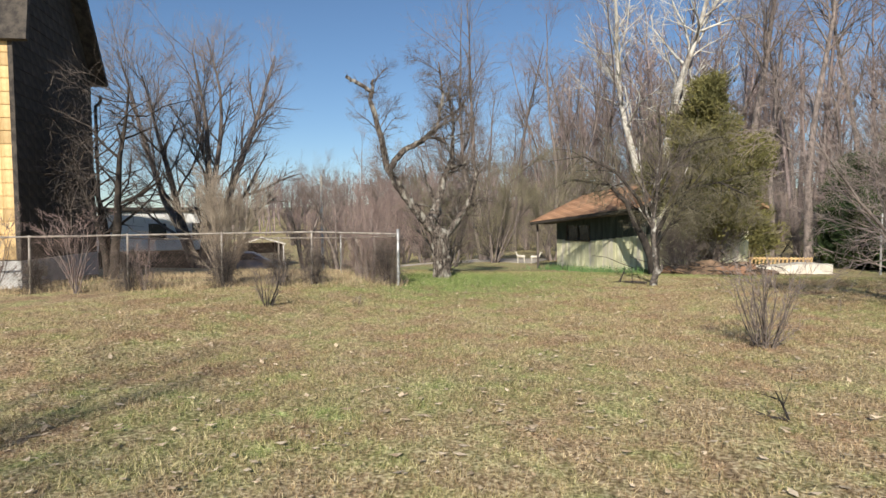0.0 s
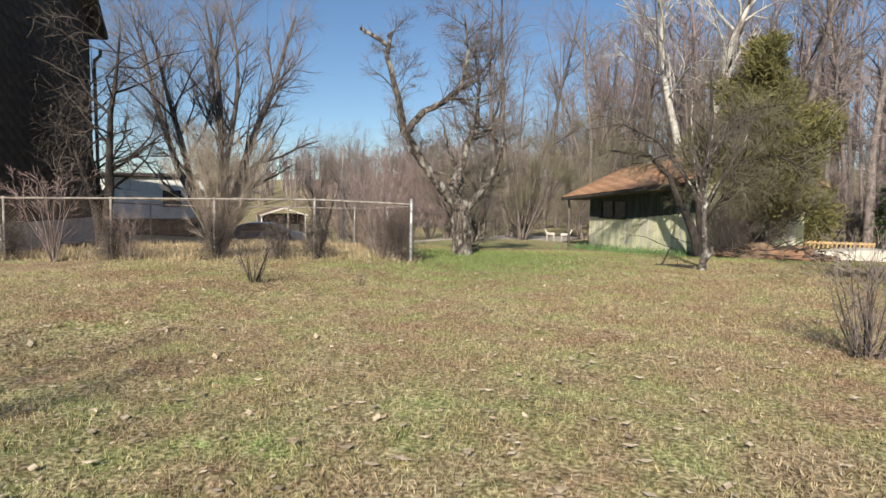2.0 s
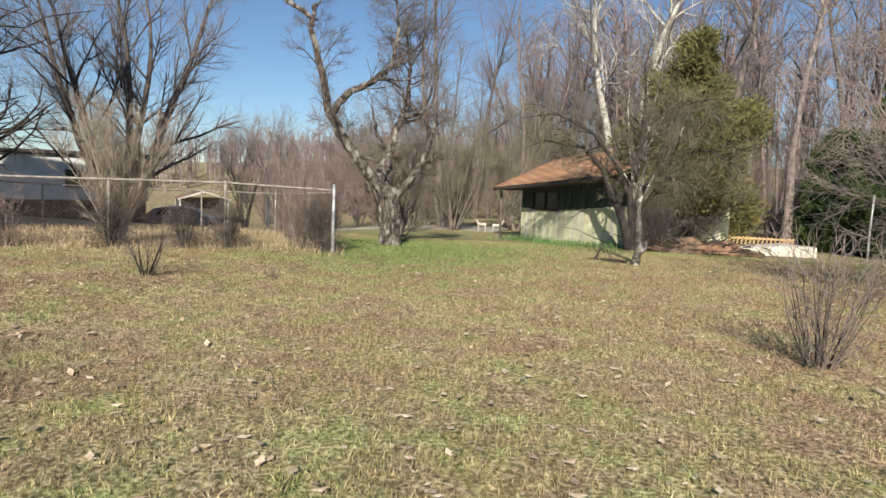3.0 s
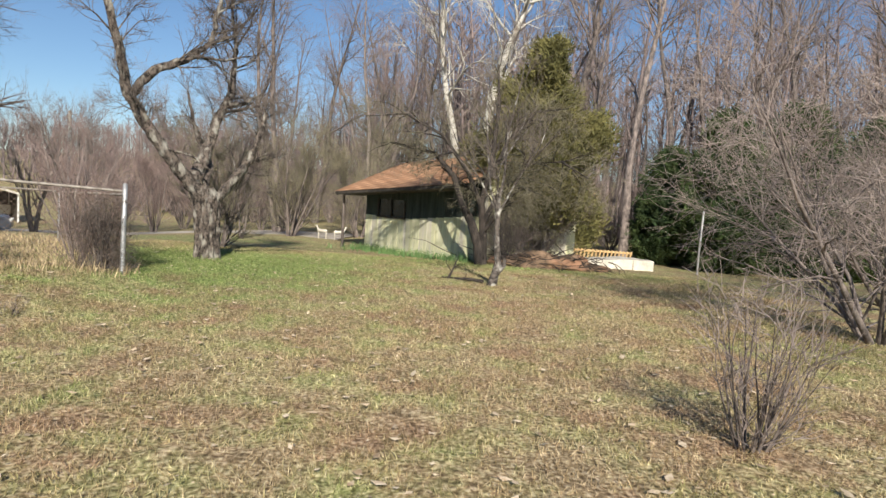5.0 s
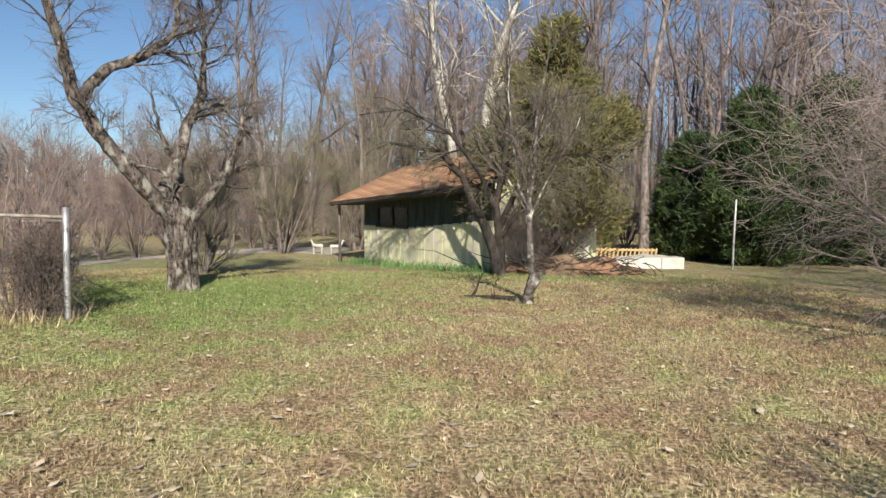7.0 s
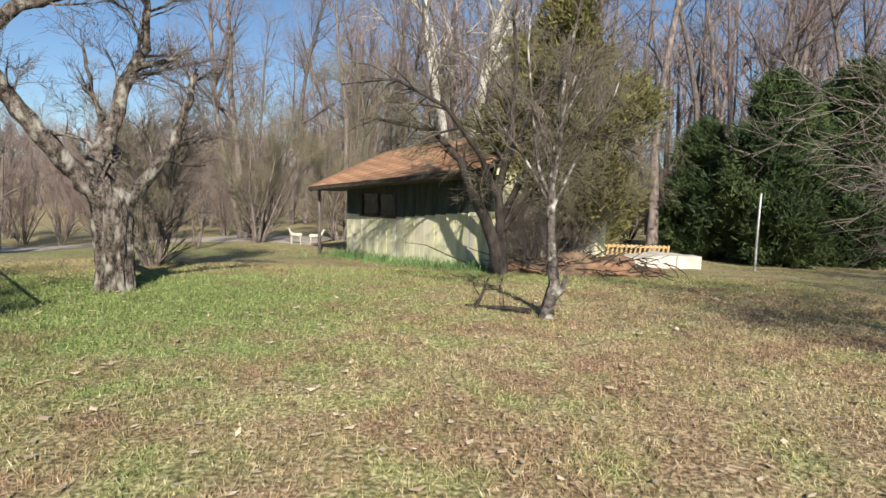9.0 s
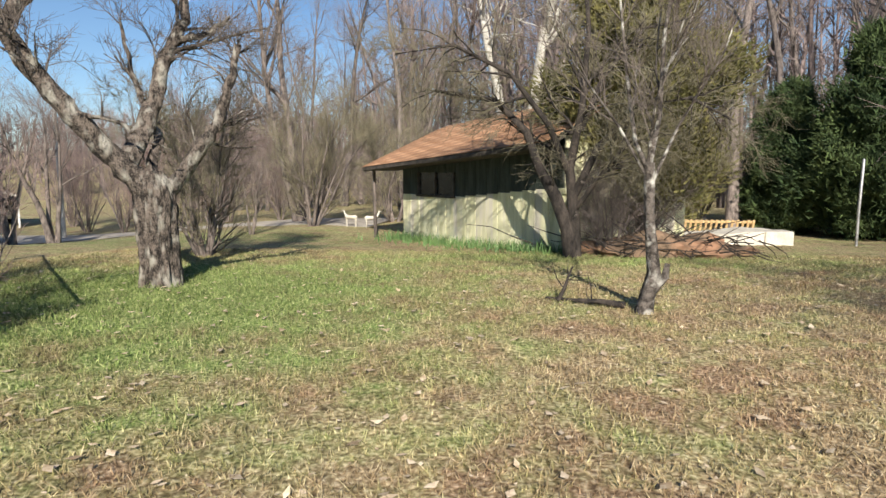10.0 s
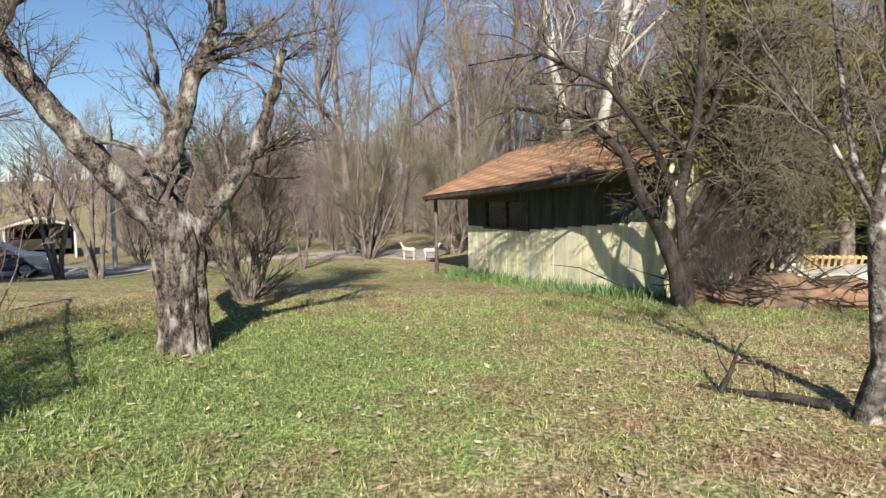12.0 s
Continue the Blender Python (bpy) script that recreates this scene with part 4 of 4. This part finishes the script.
# ---- things by the shed and on the lawn ----
def slab():
    root = empty("concrete_slab", 4.25, 22.9, G(4.25, 22.9), 6)
    bm = bmesh.new()
    bmesh.ops.create_grid(bm, x_segments=14, y_segments=5, size=0.5)
    bmesh.ops.transform(bm, matrix=Matrix.Diagonal((2.7, 1.2, 1, 1)), verts=bm.verts)
    ex = bmesh.ops.extrude_face_region(bm, geom=list(bm.faces))
    bmesh.ops.translate(bm, vec=(0, 0, 0.34), verts=[g for g in ex["geom"] if isinstance(g, bmesh.types.BMVert)])
    for q in bm.verts:
        q.co.z += 0.05 * math.sin(q.co.x * 2.1) - 0.06 * (q.co.x < -1.0) * (q.co.z > 0.1)
        q.co += Vector((random.uniform(-.015, .015), random.uniform(-.015, .015), random.uniform(-.012, .012) - 0.03))
    bmesh.ops.recalc_face_normals(bm, faces=bm.faces)
    part("block", bm, M_CONC, root)
    part("end_block", a_box(0.80, -0.66, -0.03, 1.5, -0.05, 0.36, bevel=0.02), M_CONC, root)
    return tagged(root, "pale low concrete slab on the lawn by the debris", "slab")


slab()


def lattice():
    root = empty("wooden_lattice", 3.9, 24.1, G(3.9, 24.1) - 0.12, -4)
    for z in (0.25, 0.58):
        part("rail", a_box(-1.5, -0.02, z, 1.5, 0.02, z + 0.07, bevel=0.004), M_PINE, root)
    me = bpy.data.meshes.new("slat")
    b = a_box(-0.03, -0.045, 0, 0.03, -0.022, 0.48, bevel=0.003)
    b.to_mesh(me)
    b.free()
    me.materials.append(M_PINE)
    for i in range(22):
        part("slat", me, M_PINE, root).matrix_local = pose(-1.42 + i * 0.135, 0, 0.2, 0, 8, 0)
    for x in (-1.45, 1.45):
        part("leg", a_box(x - 0.04, 0.022, -0.05, x + 0.04, 0.1, 0.64, bevel=0.004), M_PINE, root)
    return tagged(root, "yellow pine slatted panel behind the concrete slab", "panel")


lattice()


def debris():
    rng = np.random.default_rng(12)
    root = empty("brush_pile", 1.9, 18.7, G(1.9, 18.7))
    bm = bmesh.new()
    bmesh.ops.create_icosphere(bm, subdivisions=4, radius=1)
    for q in bm.verts:
        n = noise.noise(q.co * 2.2) * 0.35 + noise.noise(q.co * 6) * 0.16
        q.co = Vector((q.co.x * 1.6, q.co.y * 0.75, q.co.z * 0.42)) * (1 + n)
    part("litter", bm, M_LITTER, root)
    t = Tubes()
    for _ in range(150):
        p = rng.normal(0, 1, 3) * (0.85, 0.4, 0.0) + (0, 0, 0.12 + 0.25 * rng.random())
        a = rng.random() * 6.28
        t.add(bent(rng, p, (math.cos(a), math.sin(a), rng.normal(0.05, 0.25)), 0.5 + rng.random(), 3, 0.2, -0.03), (0.014, 0.012, 0.009, 0.004), 4)
    tagged(part("stick_tangle", t.mesh("stick_tangle", M_BARK_DARK), M_BARK_DARK, root), kind="stuff")
    return tagged(root, "pile of brown leaf litter and broken sticks", "debris")


debris()


def fallen(name, x, y, rz, pts, r, mat_, label):
    rng = np.random.default_rng(int(x * 100) % 97)
    limbs, twigs = Tubes(), Tubes()
    p = np.array(pts, float)
    limbs.add(p, np.linspace(r, r * 0.3, len(p)), 7, 0.2, rng)
    sprout(rng, limbs, limbs, p, r, r * 0.3, (5,), 0.3, 0.9, 0.02, 0.2, 0, 0.2)
    o = new(name, limbs.mesh(name, mat_))
    o.matrix_world = pose(x, y, G(x, y), 0, 0, rz)
    return tagged(o, label, "branch")


fallen("fallen_branch", 0.25, 12.45, 0, ((0, 0, 0.05), (-0.25, 0.12, 0.06), (-0.5, 0.2, 0.05), (-0.8, 0.42, 0.03)), 0.04, M_BARK_DARK, "dark fallen branch lying beside the young tree")
fallen("fallen_branch", -0.42, 12.75, 0, ((0, 0, 0.03), (0.06, 0, 0.15), (0.1, 0.02, 0.26), (0.15, 0.05, 0.4)), 0.028, M_BARK_DARK, "short dark forked stick standing up from the lawn")
fallen("stick", 2.12, 2.04, 0, ((0, 0, -0.02), (-0.05, 0.03, 0.12), (-0.10, 0.06, 0.22)), 0.014, M_BARK_DARK, "thin broken stick poking up out of the grass")
fallen("stick", 2.1, 2.03, 0, ((0, 0, 0.02), (-0.1, 0.04, 0.02), (-0.2, 0.09, 0.03)), 0.012, M_BARK_DARK, "thin dark stick lying in the dry grass")

t = Tubes()
t.add([(0, 0, -0.2), (0.0, 0, 0.9), (0.03, 0, 2.1), (0.03, 0, 2.12)], (0.035, 0.035, 0.033, 0.01), 8)
o = new("metal_pole", t.mesh("metal_pole", M_METAL))
o.matrix_world = pose(7.2, 22.3, G(7.2, 22.3))
tagged(o, "grey metal pole standing alone before the junipers", "pole")
t = Tubes()
t.add([(0, 0, -0.2), (0.02, 0, 3), (0.0, 0, 6.2)], (0.1, 0.09, 0.08), 8)
o = new("utility_pole", t.mesh("utility_pole", M_BARK_PALE))
o.matrix_world = pose(-21.0, 31.0, G(-21.0, 31.0))
tagged(o, "pale weathered pole beyond the garden", "pole")


def figure(x, y, rz):
    """A plain white lawn ornament: body, neck, head and four thin supports in one mesh."""
    t = Tubes()
    t.add([(-0.38, 0, 0.55), (-0.3, 0, 0.58), (0, 0, 0.57), (0.3, 0, 0.6), (0.38, 0, 0.63)], (0.05, 0.12, 0.11, 0.12, 0.06), 8)
    t.add([(0.3, 0, 0.62), (0.42, 0, 0.82), (0.46, 0, 0.95), (0.62, 0, 0.92)], (0.08, 0.05, 0.055, 0.025), 7)
    for a in (-0.3, 0.28):
        for b in (-0.06, 0.06):
            t.add([(a, b, 0.55), (a + 0.02, b, 0.28), (a, b, 0.0)], (0.04, 0.024, 0.022), 6)
    o = new("lawn_ornament", t.mesh("lawn_ornament", M_CONC))
    o.matrix_world = pose(x, y, G(x, y) - 0.01, 0, 0, rz)
    return tagged(o, "pale plain deer-shaped lawn ornament near the shed", "ornament", "lawn ornaments")


figure(-6.9, 27.3, 170).scale = (0.6, 0.6, 0.6)
figure(-6.1, 27.0, 10).scale = (0.6, 0.6, 0.6)


# ---- far buildings and the car ----
def trailer():
    root = empty("mobile_home", -24.0, 19.8, -0.95, 47)
    part("skirting", a_box(-5.5, 0, -0.4, 3.4, 4, 1.35), M_FASCIA, root, "dark skirting")
    body = part("body", a_box(-5.6, -0.08, 1.35, 3.5, 4.1, 3.3, bevel=0.04), M_WHITE, root)
    for x in (-3.0, 0.2, 2.2):
        w = part("window", a_box(x, -0.13, 1.9, x + 0.8, -0.085, 2.7, bevel=0.01), M_GLASS_DARK, root)
        part("frame", a_box(x - 0.06, -0.12, 1.84, x + 0.86, -0.09, 1.9, bevel=0.005), M_WHITE, w)
    for i in range(12):
        part("siding_seam", a_box(-5.58 + i * 0.75, -0.095, 1.37, -5.55 + i * 0.75, -0.075, 3.28), M_WHITE, body)
    part("roof", a_box(-5.8, -0.3, 3.3, 3.7, 4.3, 3.5, bevel=0.05), M_FASCIA, root)
    return tagged(root, "long white mobile home on dark skirting", "house")


trailer()


def carport():
    """A small open-fronted shelter whose gable end faces the lawn."""
    root = empty("carport", -29.7, 36.0, G(-29.7, 36.0), 45)
    W, D, E, P = 1.6, 4.5, 1.75, 2.25
    for x, y in ((-W, 0), (W, 0), (-W, D), (W, D)):
        part("post", a_box(x - 0.05, y - 0.05, -0.2, x + 0.05, y + 0.05, E, bevel=0.01), M_WHITE, root)
    part("back_wall", a_box(-W, D - 0.02, -0.2, W, D + 0.05, E), M_FASCIA, root)
    for x in (-W - 0.03, W):
        part("side_wall", a_box(x, 0.08, -0.2, x + 0.03, D - 0.08, E), M_FASCIA, root)
    part("door_panel", a_box(-W + 0.1, D * 0.6, 0.35, W - 0.1, D * 0.6 + 0.06, 0.95, bevel=0.01), M_WHITE, root, "pale panel standing inside")
    th = math.degrees(math.atan2(P - E, W))
    run = math.hypot(P - E, W) + 0.15
    for k in (1, -1):
        m = Matrix.Translation((0, 0, P)) @ Matrix.Diagonal((k, 1, 1, 1)) @ pose(0, 0, 0, 0, th, 0)
        bm = a_box(0, -0.2, 0, run, D + 0.2, 0.06, m=m)
        bmesh.ops.recalc_face_normals(bm, faces=bm.faces)
        roof = part("roof", bm, M_BROWNROOF, root)
        bm = a_box(0, -0.24, -0.05, run, -0.205, 0.07, m=m)
        bmesh.ops.recalc_face_normals(bm, faces=bm.faces)
        part("rake_trim", bm, M_CONC, roof, "pale edge trim")
    return tagged(root, "small dark open carport with pale edge trim", "carport")


carport()


def car(x, y, rz):
    root = empty("car", x, y, G(x, y), rz)
    prof = [(-2.2, 0.35), (-2.25, 0.8), (-2.1, 1.0), (-1.6, 1.4), (-0.9, 1.52), (0.3, 1.5), (1.1, 1.02), (2.05, 0.88), (2.25, 0.6), (2.2, 0.3)]
    bm = bmesh.new()
    a = [bm.verts.new((px, -0.86 + (0.14 if pz > 1.1 else 0), pz)) for px, pz in prof]
    b = [bm.verts.new((px, 0.86 - (0.14 if pz > 1.1 else 0), pz)) for px, pz in prof]
    bm.faces.new(a)
    bm.faces.new(b[::-1])
    for i in range(len(prof)):
        k = (i + 1) % len(prof)
        bm.faces.new((a[i], b[i], b[k], a[k]))
    bmesh.ops.recalc_face_normals(bm, faces=bm.faces)
    bmesh.ops.bevel(bm, geom=list(bm.edges), offset=0.05, segments=2, affect='EDGES')
    body = part("body", bm, M_CAR, root)
    for s in (-1, 1):
        bm = bmesh.new()
        vs = [bm.verts.new(p) for p in ((-1.5, s * 0.80, 1.05), (0.95, s * 0.80, 1.05), (0.25, s * 0.745, 1.42), (-1.2, s * 0.745, 1.42))]
        bm.faces.new(vs)
        ex = bmesh.ops.extrude_face_region(bm, geom=list(bm.faces))
        bmesh.ops.translate(bm, vec=(0, s * 0.03, 0), verts=[q for q in ex["geom"] if isinstance(q, bmesh.types.BMVert)])
        bmesh.ops.recalc_face_normals(bm, faces=bm.faces)
        part("side_window", bm, M_GLASS_DARK, body)
        for wx in (-1.4, 1.4):
            w = bmesh.new()
            bmesh.ops.create_cone(w, cap_ends=True, segments=20, radius1=0.34, radius2=0.34, depth=0.22, matrix=pose(wx, s * 0.79, 0.34, 90))
            bmesh.ops.bevel(w, geom=list(w.edges), offset=0.03, segments=1, affect='EDGES')
            wheel = part("wheel", w, M_TYRE, root)
            r = bmesh.new()
            bmesh.ops.create_cone(r, cap_ends=True, segments=14, radius1=0.21, radius2=0.18, depth=0.05, matrix=pose(wx, s * 0.905, 0.34, 90 * s))
            part("rim", r, M_METAL, wheel)
        part("headlight", a_box(2.1, s * 0.55 - 0.15, 0.66, 2.24, s * 0.55 + 0.15, 0.78, bevel=0.02), M_WHITE, body)
    return tagged(root, "grey car parked on the lane", "car")


car(-24.9, 28.6, 35)


# ---- grass, leaves, dead stalks ----
def blades(name, n, area, hgt, material, seed, width=0.004, flat=0.9, dens=None):
    """Thin upright or bent blades, each one triangle."""
    rng = np.random.default_rng(seed)
    x = rng.uniform(area[0], area[2], n)
    y = rng.uniform(area[1], area[3], n)
    if dens is not None:
        k = dens(x, y, rng)
        x, y = x[k], y[k]
        n = len(x)
    g = green_at(x, y)
    a = rng.random(n) * 2 * np.pi
    h = hgt * (0.4 + 0.9 * rng.random(n)) * (1 + 0.5 * g)
    b = rng.random(n) * 2 * np.pi
    tip = h * flat * rng.random(n) * 1.6
    z = gz(x, y) - 0.004
    w = width * (0.6 + 0.8 * rng.random(n)) * (1 + 0.05 * np.maximum(y - 4, 0))
    p0 = np.stack([x - w * np.cos(a), y - w * np.sin(a), z], 1)
    p1 = np.stack([x + w * np.cos(a), y + w * np.sin(a), z], 1)
    p2 = np.stack([x + tip * np.cos(b), y + tip * np.sin(b), z + h], 1)
    v = np.stack([p0, p1, p2], 1).reshape(-1, 3)
    return new(name, tri_mesh(name, v, np.arange(3 * n).reshape(-1, 3), material, np.repeat(g, 3)))


o = blades("grass", 460000, (-9.5, -2.8, 6.0, 19.0), 0.046, M_BLADE, 1, 0.0034, dens=lambda x, y, r: r.random(len(x)) < np.clip(1.25 - 0.05 * np.maximum(y - 2, 0), 0.35, 1))
tagged(o, "short tan and green lawn grass blades", "grass", kind="stuff")


def tufted(x, y, r):
    """Keeps what falls into small tufts with bare gaps between them."""
    q = np.sin(x * 9.1 + 2.3 * np.sin(y * 5.3)) * np.sin(y * 8.3 + 2.1 * np.sin(x * 4.7)) + 0.6 * np.sin(x * 3.1 - y * 2.2)
    return r.random(len(x)) < np.clip(0.15 + 0.75 * q, 0.04, 1) * np.clip(1.2 - 0.06 * np.maximum(y - 2, 0), 0.3, 1)


o = blades("grass_tufts", 170000, (-8.0, -2.8, 5.0, 15.0), 0.075, M_BLADE, 6, 0.0034, 1.3, tufted)
tagged(o, "longer bent grass growing in tufts on the lawn", "grass", kind="stuff")
o = blades("dry_straw", 34000, (-8.0, -2.8, 5.0, 13.0), 0.022, M_DRYGRASS, 8, 0.0030, 4.0, tufted)
tagged(o, "pale dry straw lying loose on the lawn", "grass", kind="stuff")


def near_fence(x, y, r):
    d = np.abs((x - E0[0]) * (E1[1] - E0[1]) - (y - E0[1]) * (E1[0] - E0[0])) / math.hypot(E1[0] - E0[0], E1[1] - E0[1])
    inside = (x - E0[0]) * (E1[1] - E0[1]) - (y - E0[1]) * (E1[0] - E0[0]) > 0
    d2 = np.abs((x - E0[0]) * (E2[1] - E0[1]) - (y - E0[1]) * (E2[0] - E0[0])) / math.hypot(E2[0] - E0[0], E2[1] - E0[1])
    side = (x - E0[0]) * (E2[1] - E0[1]) - (y - E0[1]) * (E2[0] - E0[0]) < 0
    return (r.random(len(x)) < np.exp(-d / 0.25) + 0.30 * inside) & (side | (d2 < 0.25)) & (x < -4.95)


o = blades("dead_stalks", 42000, (-14, 3.5, -4.9, 15.5), 0.15, M_DRYGRASS, 2, 0.006, 0.5, near_fence)
tagged(o, "tall dead straw-coloured grass along the garden fence", "grass", kind="stuff")
S_DIR = Vector((SB.x - SA.x, SB.y - SA.y)).normalized()


def near_shed(x, y, r):
    s = (x - SA.x) * S_DIR.x + (y - SA.y) * S_DIR.y
    d = (x - SA.x) * S_DIR.y - (y - SA.y) * S_DIR.x
    return (s > -0.3) & (s < S_LEN + 0.3) & (d > 0.02) & (r.random(len(x)) < np.exp(-np.maximum(d, 0) / 0.35))


o = blades("daffodil_leaves", 26000, (-6, 17.5, 1, 24.5), 0.22, M_DAFF, 3, 0.008, 0.5, near_shed)
tagged(o, "blue-green daffodil leaves along the foot of the shed", "plants", kind="stuff")


def fallen_leaves(n, seed):
    rng = np.random.default_rng(seed)
    x, y = rng.uniform(-8, 6, n), -2.6 + 18 * rng.random(n) ** 1.2
    z = gz(x, y) + 0.022 + 0.015 * rng.random(n)
    a = rng.random(n) * 2 * np.pi
    s = 0.012 + 0.042 * rng.random(n) ** 2.4
    ux, uy = np.cos(a) * s, np.sin(a) * s
    curl = rng.normal(0, 0.2, n) * s
    w = 0.55
    v = np.stack([np.stack([x - ux, y - uy, z + curl], 1), np.stack([x + uy * w, y - ux * w, z], 1), np.stack([x + ux, y + uy, z + np.abs(curl)], 1), np.stack([x - uy * w, y + ux * w, z + 0.3 * curl], 1)], 1).reshape(-1, 3)
    i = np.arange(n)[:, None] * 4
    f = np.concatenate([i + np.array([[0, 1, 2]]), i + np.array([[0, 2, 3]])])
    return new("fallen_leaves", tri_mesh("fallen_leaves", v, f, M_LEAF))


tagged(fallen_leaves(6500, 4), "dry curled pale leaves scattered over the lawn", "leaves", kind="stuff")
